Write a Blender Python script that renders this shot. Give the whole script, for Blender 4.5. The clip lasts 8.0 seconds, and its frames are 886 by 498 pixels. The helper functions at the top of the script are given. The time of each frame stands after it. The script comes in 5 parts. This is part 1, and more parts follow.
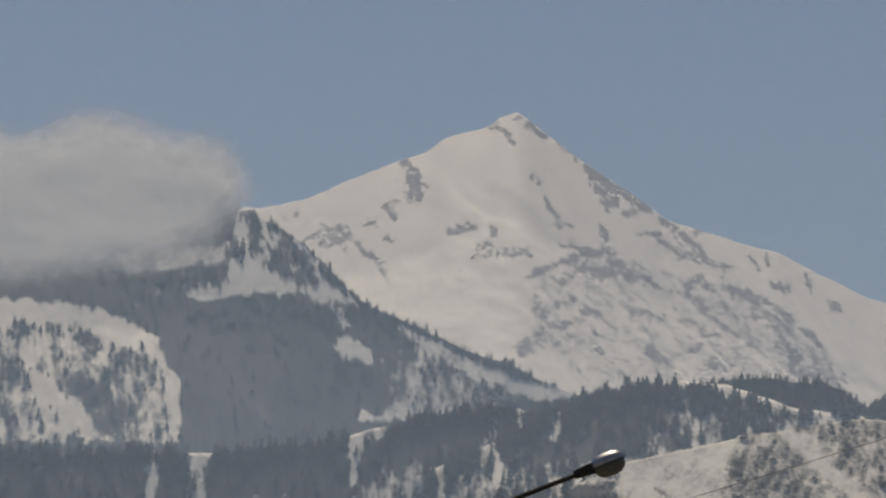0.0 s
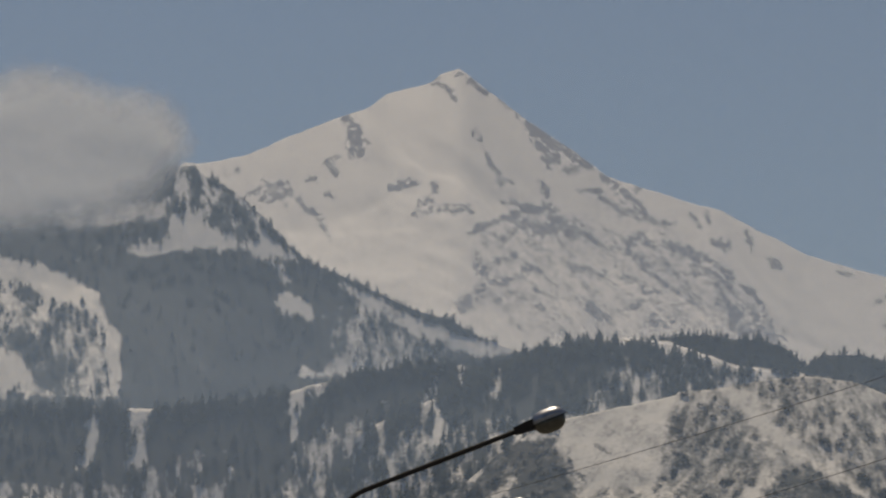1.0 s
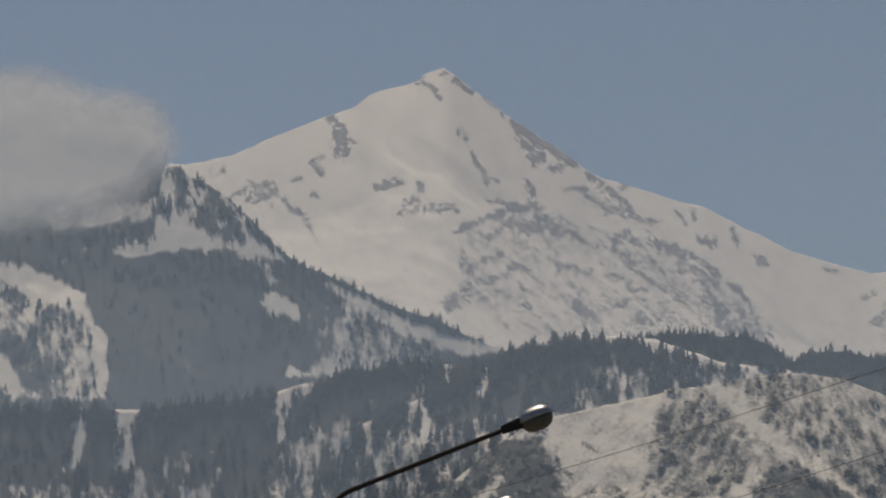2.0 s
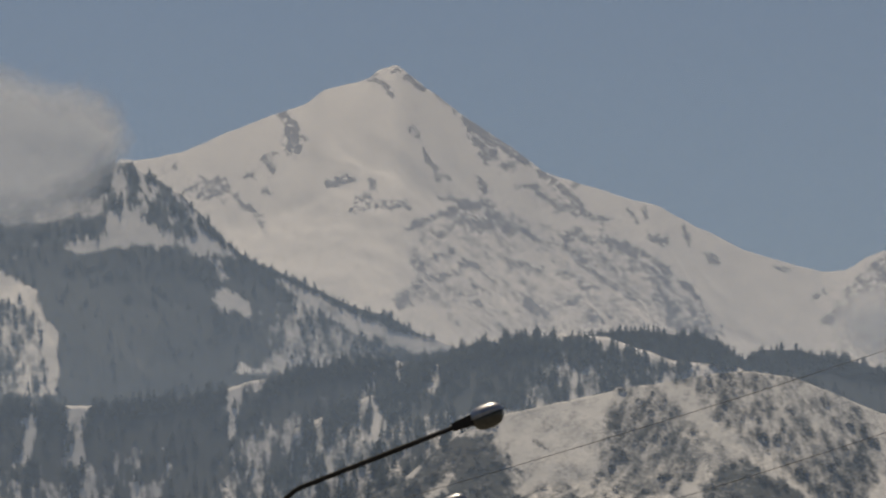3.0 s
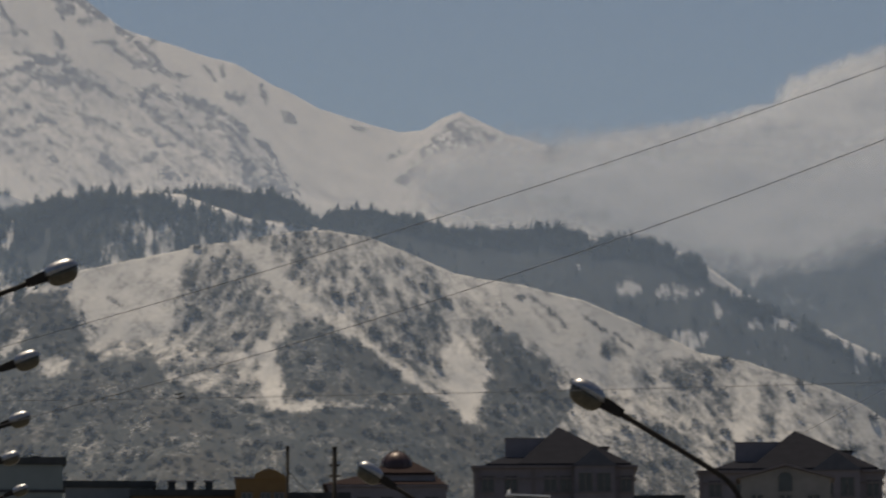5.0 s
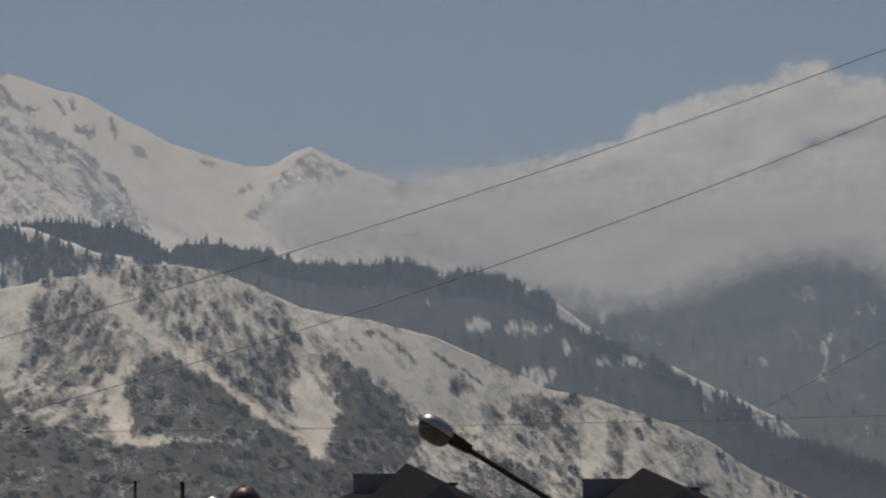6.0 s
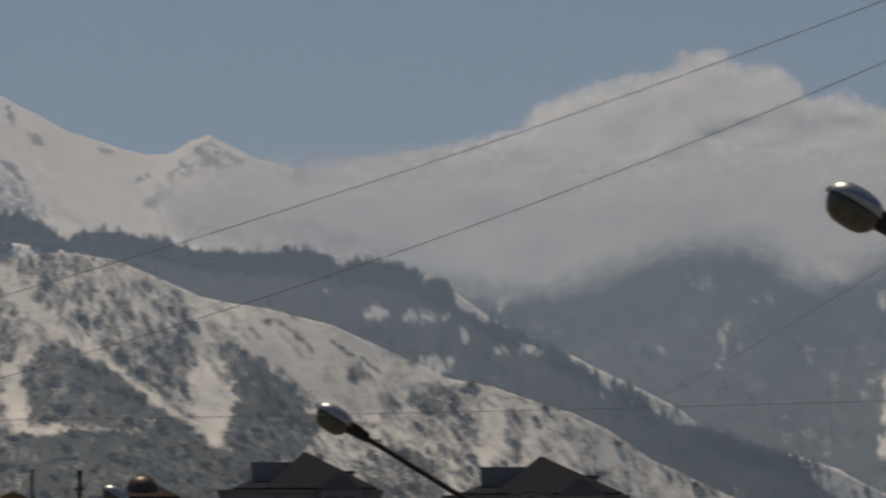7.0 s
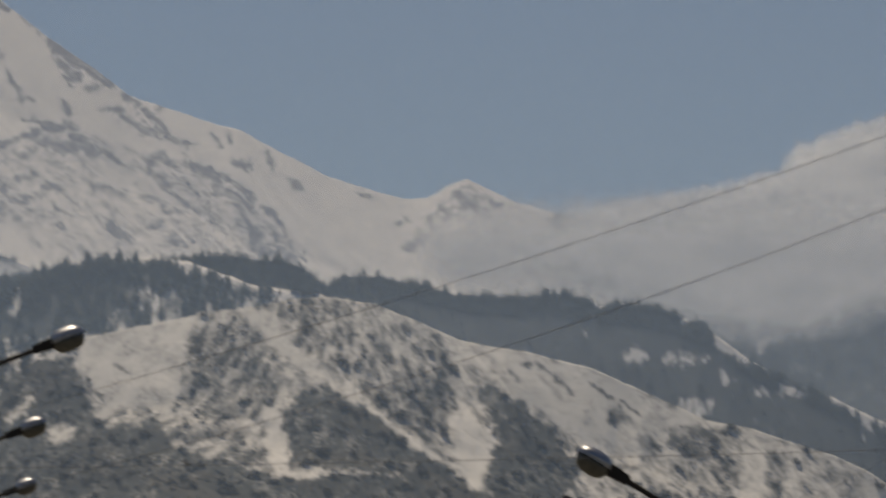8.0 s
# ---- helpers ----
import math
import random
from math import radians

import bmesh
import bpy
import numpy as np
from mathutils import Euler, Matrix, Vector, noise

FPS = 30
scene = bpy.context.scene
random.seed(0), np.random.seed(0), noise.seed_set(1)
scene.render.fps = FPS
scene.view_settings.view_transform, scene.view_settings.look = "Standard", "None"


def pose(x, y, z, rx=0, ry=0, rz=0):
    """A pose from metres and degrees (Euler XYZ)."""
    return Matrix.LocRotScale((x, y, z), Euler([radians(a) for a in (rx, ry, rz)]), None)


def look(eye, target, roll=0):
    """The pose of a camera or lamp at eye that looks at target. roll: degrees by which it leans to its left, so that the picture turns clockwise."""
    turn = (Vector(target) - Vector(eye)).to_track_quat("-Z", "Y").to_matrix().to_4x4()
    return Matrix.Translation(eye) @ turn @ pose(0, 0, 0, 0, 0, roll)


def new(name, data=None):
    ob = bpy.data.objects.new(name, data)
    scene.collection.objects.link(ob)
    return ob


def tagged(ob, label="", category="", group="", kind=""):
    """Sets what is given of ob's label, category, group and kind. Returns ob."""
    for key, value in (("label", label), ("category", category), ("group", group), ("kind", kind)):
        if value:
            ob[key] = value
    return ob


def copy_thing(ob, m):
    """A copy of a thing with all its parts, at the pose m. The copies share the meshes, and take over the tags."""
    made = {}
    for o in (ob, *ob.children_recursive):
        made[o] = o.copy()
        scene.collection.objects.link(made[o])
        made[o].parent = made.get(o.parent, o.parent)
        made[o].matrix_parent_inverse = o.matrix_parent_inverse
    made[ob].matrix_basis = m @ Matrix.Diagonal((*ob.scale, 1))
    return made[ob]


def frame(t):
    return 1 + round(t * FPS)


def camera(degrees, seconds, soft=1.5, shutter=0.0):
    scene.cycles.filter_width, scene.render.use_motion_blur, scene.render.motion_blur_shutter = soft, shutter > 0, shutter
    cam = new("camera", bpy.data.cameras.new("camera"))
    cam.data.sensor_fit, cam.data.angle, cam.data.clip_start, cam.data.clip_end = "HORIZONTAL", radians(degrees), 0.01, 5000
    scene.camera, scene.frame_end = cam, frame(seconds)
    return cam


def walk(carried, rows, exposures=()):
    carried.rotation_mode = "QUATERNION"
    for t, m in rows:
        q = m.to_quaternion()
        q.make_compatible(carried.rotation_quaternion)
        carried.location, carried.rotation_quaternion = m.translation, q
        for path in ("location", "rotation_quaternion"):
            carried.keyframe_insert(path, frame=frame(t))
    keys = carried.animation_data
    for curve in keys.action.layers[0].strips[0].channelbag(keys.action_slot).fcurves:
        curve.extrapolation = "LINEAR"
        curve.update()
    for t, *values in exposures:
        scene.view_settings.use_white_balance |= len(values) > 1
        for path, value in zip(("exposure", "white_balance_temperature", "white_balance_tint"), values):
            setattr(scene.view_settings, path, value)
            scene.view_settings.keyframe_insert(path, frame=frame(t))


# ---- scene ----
# ---------------------------------------------------------------- camera
EYE = 1.6
cam = camera(12.4, 8.0, soft=2.2, shutter=0.35)
# seconds, heading (degrees to the right of +y), upward tilt, lean
ROWS = [
    (0, 0, 8.774, -0.186),
    (0.1, 0.144, 8.658, -0.193),
    (0.2, 0.001, 8.056, -0.201),
    (0.3, 0.286, 7.676, -0.209),
    (0.4, 0.342, 7.866, -0.217),
    (0.5, 0.44, 8.113, -0.224),
    (0.6, 0.454, 8.056, -0.223),
    (0.7, 0.527, 8.072, -0.221),
    (0.8, 0.648, 8.088, -0.219),
    (0.9, 0.712, 8.088, -0.217),
    (1, 0.84, 8.162, -0.215),
    (1.1, 1.03, 8.2, -0.127),
    (1.2, 1.002, 8.256, -0.039),
    (1.3, 0.974, 8.319, 0.048),
    (1.4, 0.971, 8.375, 0.136),
    (1.5, 1.061, 8.413, 0.224),
    (1.6, 1, 8.367, 0.214),
    (1.7, 1.008, 8.272, 0.203),
    (2.8, 1.392, 8.073, 0.087),
    (2.9, 1.53, 8.113, 0.077),
    (3, 1.726, 8.108, 0.066),
    (3.1, 1.952, 7.916, 0.013),
    (3.2, 2.245, 7.57, -0.04),
    (3.3, 2.442, 7.39, -0.093),
    (3.4, 2.767, 7.236, -0.147),
    (3.5, 3.139, 7.132, -0.2),
    (3.6, 3.515, 7.206, -0.154),
    (3.7, 3.729, 7.224, -0.108),
    (3.8, 4.152, 7.144, -0.062),
    (3.9, 4.534, 7.144, -0.016),
    (4, 4.961, 7.059, 0.03),
    (4.1, 5.237, 6.864, 0.053),
    (4.2, 5.668, 6.585, 0.076),
    (4.3, 5.884, 6.52, 0.099),
    (4.4, 6.227, 6.368, 0.122),
    (4.5, 6.455, 6.24, 0.145),
    (4.6, 6.691, 6.136, 0.136),
    (4.7, 6.923, 6.023, 0.127),
    (5.8, 9.571, 6.633, 0.024),
    (5.9, 9.683, 6.665, 0.015),
    (6, 9.847, 6.602, 0.006),
    (6.1, 9.98, 6.548, -0.002),
    (6.2, 10.556, 6.409, -0.009),
    (6.3, 10.756, 6.331, -0.016),
    (6.4, 11.164, 6.279, -0.024),
    (6.5, 11.37, 6.256, -0.031),
    (6.6, 11.554, 6.313, 0),
    (6.7, 11.586, 6.351, 0.031),
    (6.8, 11.697, 6.374, 0.062),
    (6.9, 11.696, 6.387, 0.094),
    (7, 11.288, 6.438, 0.125),
    (7.1, 10.881, 6.445, 0.104),
    (7.2, 10.706, 6.485, 0.083),
    (7.3, 10.682, 6.51, 0.062),
    (7.4, 10.387, 6.541, 0.041),
    (7.5, 9.996, 6.54, 0.02),
    (7.6, 9.771, 6.531, 0.027),
    (7.7, 9.258, 6.529, 0.035),
    (7.8, 8.313, 6.686, 0.042),
    (7.9, 8.032, 6.837, 0.049),
    (8, 7.627, 7.047, 0.056),
]
walk(cam, [(t, pose(0, 0, EYE, 90 + tilt, 0, -turn) @ pose(0, 0, 0, 0, 0, -lean)) for t, turn, tilt, lean in ROWS], [(0.0, 0.16, 7200, 14), (0.3, 0.05, 7200, 14), (0.6, 0.0, 7200, 14), (8.0, 0.0, 7200, 14)])

# ---------------------------------------------------------------- light
SUN_EL, SUN_AZ = 68.0, -12.0          # degrees; azimuth to the right of +y
world = bpy.data.worlds.new("sky")
scene.world = world
world.use_nodes = True
wn, wl = world.node_tree.nodes, world.node_tree.links
sky = wn.new("ShaderNodeTexSky")
sky.sky_type, sky.sun_disc = "NISHITA", False
sky.sun_elevation, sky.sun_rotation = radians(SUN_EL), radians(SUN_AZ)
sky.altitude, sky.air_density, sky.dust_density, sky.ozone_density = 900, 1.0, 1.3, 2.2
wl.new(sky.outputs[0], wn["Background"].inputs[0])
wn["Background"].inputs[1].default_value = 0.050

sun = new("sun", bpy.data.lights.new("sun", "SUN"))
sun.data.energy, sun.data.angle, sun.data.color = 3.3, radians(1.0), (1.0, 0.89, 0.70)
az_, el_ = radians(SUN_AZ), radians(SUN_EL)
sun.matrix_world = look((0, 0, 0), (-math.sin(az_) * math.cos(el_), -math.cos(az_) * math.cos(el_), -math.sin(el_)))


# ---------------------------------------------------------------- materials
def material(name):
    m = bpy.data.materials.new(name)
    m.use_nodes = True
    nt = m.node_tree
    return m, nt.nodes, nt.links, nt.nodes["Principled BSDF"]


def noise_node(n, l, coord, scale, detail=6.0, rough=0.6, stretch=None):
    tex = n.new("ShaderNodeTexNoise")
    tex.inputs["Scale"].default_value = scale
    tex.inputs["Detail"].default_value = detail
    tex.inputs["Roughness"].default_value = rough
    if stretch:
        mp = n.new("ShaderNodeMapping")
        mp.inputs["Scale"].default_value = stretch
        l.new(coord, mp.inputs["Vector"])
        coord = mp.outputs[0]
    l.new(coord, tex.inputs["Vector"])
    return tex


def ramp_node(n, l, fac, stops):
    r = n.new("ShaderNodeValToRGB")
    while len(r.color_ramp.elements) < len(stops):
        r.color_ramp.elements.new(0.5)
    for e, (p, c) in zip(r.color_ramp.elements, stops):
        e.position, e.color = p, (*c, 1)
    l.new(fac, r.inputs[0])
    return r


def math_node(n, l, op, a, b):
    k = n.new("ShaderNodeMath")
    k.operation = op
    for i, v in enumerate((a, b)):
        if isinstance(v, (int, float)):
            k.inputs[i].default_value = v
        else:
            l.new(v, k.inputs[i])
    return k.outputs[0]


def bump_node(n, l, height, strength, distance, bsdf):
    b = n.new("ShaderNodeBump")
    b.inputs["Strength"].default_value, b.inputs["Distance"].default_value = strength, distance
    l.new(height, b.inputs["Height"])
    l.new(b.outputs[0], bsdf.inputs["Normal"])


def terrain_material(name, cover, cover2, fine, sharp=0.12, bump=3.0, snow1=(0.68, 0.665, 0.65), snow2=(0.80, 0.78, 0.75), shift=0.0, crisp=1.2, lie=None, brown=None, freckle=0.8):
    """Snow, broken by what the 'cover' attribute says lies bare: scrub, forest floor or rock."""
    m, n, l, b = material(name)
    co = n.new("ShaderNodeTexCoord").outputs["Object"]
    att = n.new("ShaderNodeAttribute")
    att.attribute_name = "cover"
    big = noise_node(n, l, co, fine * 0.25, 5, 0.62)
    turned = co
    if lie is not None:          # strokes that run down the slope to one side
        turn = n.new("ShaderNodeMapping")
        turn.inputs["Rotation"].default_value = (0, radians(-lie), 0)
        l.new(co, turn.inputs["Vector"])
        turned = turn.outputs[0]
    small = noise_node(n, l, turned, fine, 8, 0.68, (1.0, 0.55, 0.8) if lie is None else (0.62, 0.8, 1.1))
    s = math_node(n, l, "ADD", math_node(n, l, "MULTIPLY", big.outputs[0], 0.5), math_node(n, l, "MULTIPLY", small.outputs[0], crisp))
    speck = noise_node(n, l, co, fine * 6, 4, 0.7)
    s = math_node(n, l, "ADD", s, math_node(n, l, "MULTIPLY", math_node(n, l, "SUBTRACT", speck.outputs[0], 0.5), freckle))
    v = math_node(n, l, "SUBTRACT", math_node(n, l, "ADD", att.outputs["Fac"], s), 0.75 + 0.5 * crisp + shift)
    fac = ramp_node(n, l, math_node(n, l, "ADD", v, 0.5), [(0.5 - sharp, (0, 0, 0)), (0.5 + sharp, (1, 1, 1))])
    snow = ramp_node(n, l, big.outputs[0], [(0.3, snow1), (0.7, snow2)])
    ground = ramp_node(n, l, speck.outputs[0], [(0.36, cover), (0.64, cover2)])
    if brown:          # withered grass and bark in places
        tint = n.new("ShaderNodeMix")
        tint.data_type = "RGBA"
        l.new(ramp_node(n, l, big.outputs[0], [(0.50, (0, 0, 0)), (0.62, (0.8, 0.8, 0.8))]).outputs[0], tint.inputs["Factor"])
        l.new(ground.outputs[0], tint.inputs["A"])
        tint.inputs["B"].default_value = (*brown, 1)
        ground_colour = tint.outputs["Result"]
    else:
        ground_colour = ground.outputs[0]
    mix = n.new("ShaderNodeMix")
    mix.data_type = "RGBA"
    l.new(fac.outputs[0], mix.inputs["Factor"])
    l.new(snow.outputs[0], mix.inputs["A"])
    l.new(ground_colour, mix.inputs["B"])
    l.new(mix.outputs["Result"], b.inputs["Base Color"])
    b.inputs["Roughness"].default_value = 0.85
    b.inputs["Specular IOR Level"].default_value = 0.15
    bump_node(n, l, small.outputs[0], 0.7, bump, b)
    return m


def plain_material(name, c1, c2, scale=4.0, rough=0.7, metal=0.0, bump=0.0, spec=0.4):
    m, n, l, b = material(name)
    co = n.new("ShaderNodeTexCoord").outputs["Object"]
    t = noise_node(n, l, co, scale)
    r = ramp_node(n, l, t.outputs[0], [(0.3, c1), (0.7, c2)])
    l.new(r.outputs[0], b.inputs["Base Color"])
    b.inputs["Roughness"].default_value, b.inputs["Metallic"].default_value = rough, metal
    b.inputs["Specular IOR Level"].default_value = spec
    if bump:
        bump_node(n, l, t.outputs[0], 0.5, bump, b)
    return m


def foliage_material(name, c1, c2):
    m, n, l, b = material(name)
    geo = n.new("ShaderNodeNewGeometry")
    r = ramp_node(n, l, geo.outputs["Random Per Island"], [(0.0, c1), (1.0, c2)])
    dif, tra, mix = n.new("ShaderNodeBsdfDiffuse"), n.new("ShaderNodeBsdfTranslucent"), n.new("ShaderNodeMixShader")
    mix.inputs[0].default_value = 0.5          # needles and twigs let light through
    l.new(r.outputs[0], dif.inputs[0])
    l.new(r.outputs[0], tra.inputs[0])
    l.new(dif.outputs[0], mix.inputs[1])
    l.new(tra.outputs[0], mix.inputs[2])
    l.new(mix.outputs[0], n["Material Output"].inputs["Surface"])
    return m


ROCKY = terrain_material("snow_and_rock", (0.19, 0.20, 0.235), (0.30, 0.31, 0.345), 0.22, 0.24, 1.6, crisp=2.3, lie=38)
WOODED = terrain_material("snow_and_forest_floor", (0.045, 0.055, 0.062), (0.075, 0.085, 0.09), 0.06, 0.24, 3.0, crisp=1.3)
SCRUBBY = terrain_material("snow_and_scrub", (0.034, 0.042, 0.046), (0.060, 0.068, 0.070), 0.09, 0.42, 1.0, (0.62, 0.61, 0.58), (0.82, 0.80, 0.76), -0.04, 1.2, brown=(0.078, 0.076, 0.068), freckle=1.5)
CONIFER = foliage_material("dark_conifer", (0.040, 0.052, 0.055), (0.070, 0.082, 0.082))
BUSH = foliage_material("bare_bush", (0.065, 0.067, 0.068), (0.115, 0.113, 0.105))
GROUND = plain_material("wet_ground", (0.10, 0.10, 0.10), (0.22, 0.22, 0.215), 0.05, 0.9)


# ---------------------------------------------------------------- noise in the plan
def lattice(ix, iy, seed):
    h = (ix.astype(np.int64) * 374761393 + iy.astype(np.int64) * 668265263 + seed * 974634777) & 0xFFFFFFFF
    h = ((h ^ (h >> 13)) * 1274126177) & 0xFFFFFFFF
    return ((h ^ (h >> 16)) & 0xFFFF) / 65535.0


def value_noise(x, y, seed=0):
    ix, iy = np.floor(x), np.floor(y)
    fx, fy = x - ix, y - iy
    fx, fy = fx * fx * fx * (fx * (fx * 6 - 15) + 10), fy * fy * fy * (fy * (fy * 6 - 15) + 10)
    a, b = lattice(ix, iy, seed), lattice(ix + 1, iy, seed)
    c, d = lattice(ix, iy + 1, seed), lattice(ix + 1, iy + 1, seed)
    return (a + (b - a) * fx) * (1 - fy) + (c + (d - c) * fx) * fy


def fbm(x, y, octaves=5, seed=0, gain=0.5):
    total, amp, norm = 0.0, 1.0, 0.0
    for k in range(octaves):
        total = total + amp * value_noise(x * 2.03 ** k + 17.3 * k, y * 2.03 ** k - 9.1 * k, seed + k)
        norm += amp
        amp *= gain
    return total / norm


def ridged(x, y, octaves=5, seed=0):
    total, amp, norm = 0.0, 1.0, 0.0
    for k in range(octaves):
        total = total + amp * (1 - np.abs(2 * value_noise(x * 2.1 ** k + 5.7 * k, y * 2.1 ** k + 3.3 * k, seed + k) - 1))
        norm += amp
        amp *= 0.5
    return total / norm


def inside(px, py, poly):
    hit = np.zeros(px.shape, bool)
    for (x0, y0), (x1, y1) in zip(poly, poly[1:] + poly[:1]):
        if y0 == y1:
            continue
        cross = ((y0 > py) != (y1 > py)) & (px < (x1 - x0) * (py - y0) / (y1 - y0) + x0)
        hit ^= cross
    return hit


def soft_inside(a, e, poly, warp, soft, seed, octaves=5, gain=0.6):
    """How far points lie inside an outline that is ragged by warp and blurred by soft (degrees)."""
    out = np.zeros(a.shape)
    pa, pe = np.array(poly).T
    m = 2.5 * warp + 2 * soft
    near = (a > pa.min() - m) & (a < pa.max() + m) & (e > pe.min() - m) & (e < pe.max() + m)
    if not near.any():
        return out
    a, e = a[near], e[near]
    wa = a + warp * (fbm(a * 6, e * 6, octaves, seed + 21, gain) - 0.5) * 3
    we = e + warp * (fbm(a * 6, e * 6, octaves, seed + 31, gain) - 0.5) * 3
    total = np.zeros(a.shape)
    for k in range(16):
        r = soft * ((k + 0.5) / 16) ** 0.5 * 1.3
        total += inside(wa + r * math.cos(k * 2.4), we + r * math.sin(k * 2.4), poly)
    out[near] = total / 16
    return out


def along(a, e, line, width, seed):
    """How close points lie to a crooked line, from 1 on it to 0 past its width (degrees)."""
    out = np.zeros(a.shape)
    pa, pe = np.array(line).T
    m = 3 * width + 0.06
    near = (a > pa.min() - m) & (a < pa.max() + m) & (e > pe.min() - m) & (e < pe.max() + m)
    if not near.any():
        return out
    a, e = a[near], e[near]
    wa = a + 1.5 * width * (fbm(a * 12, e * 12, 5, seed + 71, 0.7) - 0.5) * 3
    we = e + 1.5 * width * (fbm(a * 12, e * 12, 5, seed + 81, 0.7) - 0.5) * 3
    d = np.full(a.shape, 9.0)
    for (x0, y0), (x1, y1) in zip(line, line[1:] or line):
        l2 = (x1 - x0) ** 2 + (y1 - y0) ** 2 + 1e-9
        u = np.clip(((wa - x0) * (x1 - x0) + (we - y0) * (y1 - y0)) / l2, 0, 1)
        d = np.minimum(d, np.hypot(wa - x0 - u * (x1 - x0), we - y0 - u * (y1 - y0)))
    g = np.clip(1.6 - d / width, 0, 1)
    out[near] = g * g * (3 - 2 * g)
    return out


def mesh_object(name, verts, faces, mat, parent=None, smooth=False):
    me = bpy.data.meshes.new(name)
    verts, faces = np.asarray(verts, np.float32), np.asarray(faces, np.int32)
    k = faces.shape[1]
    me.vertices.add(len(verts))
    me.vertices.foreach_set("co", verts.ravel())
    me.loops.add(faces.size)
    me.loops.foreach_set("vertex_index", faces.ravel())
    me.polygons.add(len(faces))
    me.polygons.foreach_set("loop_start", np.arange(0, faces.size, k, dtype=np.int32))
    me.update(calc_edges=True)
    me.polygons.foreach_set("use_smooth", np.full(len(faces), smooth))
    me.materials.append(mat)
    ob = new(name, me)
    if parent:
        ob.parent = parent
    return ob


# ---------------------------------------------------------------- mountains and hills
STEP = 0.034          # degrees between the columns of a slope
class Slope:
    """A range seen from the valley: its skyline by heading and height angle, its distance and its fall towards the valley."""

    def __init__(self, crest, far, lean, fall, relief, grain, seed, rows=130, jag=0.015, base=0.3, patches=(), warp=0.06, streak=0.25, reach=1.0, slant=0.35, grade=0.0, soft=0.03, clump=0.4, patchy=16, keen=(0.5, 0.4), ribs=(), step=STEP, sink=0.0):
        ca, ce = np.array(crest).T
        self.az = np.arange(ca[0], ca[-1], step)
        rise = np.interp(self.az, ca, ce) - sink + jag * (fbm(self.az * 6, self.az * 0, 5, seed + 3) - 0.5) * 2
        self.far = far + lean * (self.az - self.az.mean()) + 30 * (fbm(self.az * 0.3, self.az * 0, 2, seed + 7) - 0.5)
        top = EYE + self.far * np.tan(np.radians(rise))
        front = np.linspace(0, 1, rows) ** 1.15 * reach
        s = np.concatenate([[-0.9, -0.5, -0.25, -0.1, -0.04], front])
        S, A = np.meshgrid(s, self.az, indexing="ij")
        def smoothed(line, degrees):
            half = int(degrees / step)
            kernel = np.hanning(2 * half + 1)
            return np.convolve(np.pad(line, half, mode="edge"), kernel / kernel.sum(), mode="valid")
        mid, even = smoothed(smoothed(top, keen[0]), keen[1]), smoothed(smoothed(top, 2.2), 1.5)          # the broader shapes under the skyline
        EVEN, FAR = np.broadcast_to(even, S.shape), np.broadcast_to(self.far, S.shape)
        R = FAR - S * EVEN / math.tan(radians(fall))
        near, blend = np.clip(np.abs(S) * 36, 0, 1), np.clip(np.abs(S) * 2.4, 0, 1)
        near, blend = near * near * (3 - 2 * near), blend * blend * (3 - 2 * blend)
        crown = (top * (1 - near) + mid * near) * (1 - blend) + even * blend
        Z = crown * (1 - np.abs(S)) - EVEN * 0.10 * np.sin(np.clip(S, 0, 1) * math.pi)          # hollow lower slopes
        X, Y = R * np.sin(np.radians(A)), R * np.cos(np.radians(A))
        w = np.clip(S * 9, 0, 1) * np.clip((1.02 - S) * 3, 0, 1)
        bend = fbm(X / (grain * 2.2), Y / (grain * 2.2), 3, seed + 61) - 0.5
        spur = ridged((X + slant * Y) / grain + 1.6 * bend, Y / (grain * 2.4) + 1.2 * bend, 6, seed)
        lump = fbm(X / grain, Y / grain, 5, seed + 15)
        Z = Z - relief * w * ((1 - spur) * 1.1 + 0.7 * lump) - relief * 0.3 * w * fbm(X / (grain * 0.2), Y / (grain * 0.25), 5, seed + 11, 0.6)
        self.X, self.Y, self.Z, self.A, self.S = X, Y, Z, A, S
        E = np.degrees(np.arctan2(Z - EYE, R))
        self.E = E
        C = np.full(S.shape, base)
        for value, poly in patches:
            C = C + (value - C) * soft_inside(A, E, poly, warp, soft, seed)
        for value, width, line in ribs:
            C = np.maximum(C, value * along(A, E, line, width, seed))
        k = np.clip(1 - np.abs(2 * C - 1), 0, 1) + 0.12
        U = A + (grade if np.isscalar(grade) else np.interp(A, *grade)) * (E - 5)
        C = C + streak * k * 2.4 * (fbm(U * 9, E * 2.6, 4, seed + 41) - 0.5) + clump * k * (fbm(U * patchy, E * patchy * 0.75, 4, seed + 51, 0.65) - 0.5) * 2
        self.C = np.clip(C, 0, 1)

    def build(self, name, mat, label, category):
        h, w = self.X.shape
        verts = np.stack([self.X, self.Y, self.Z], -1).reshape(-1, 3)
        i = np.arange(h * w).reshape(h, w)
        faces = np.stack([i[:-1, :-1], i[1:, :-1], i[1:, 1:], i[:-1, 1:]], -1).reshape(-1, 4)
        ob = mesh_object(name, verts, faces, mat, smooth=True)
        att = ob.data.attributes.new("cover", "FLOAT", "POINT")
        att.data.foreach_set("value", self.C.astype(np.float32).ravel())
        return tagged(ob, label, category, kind="structure")

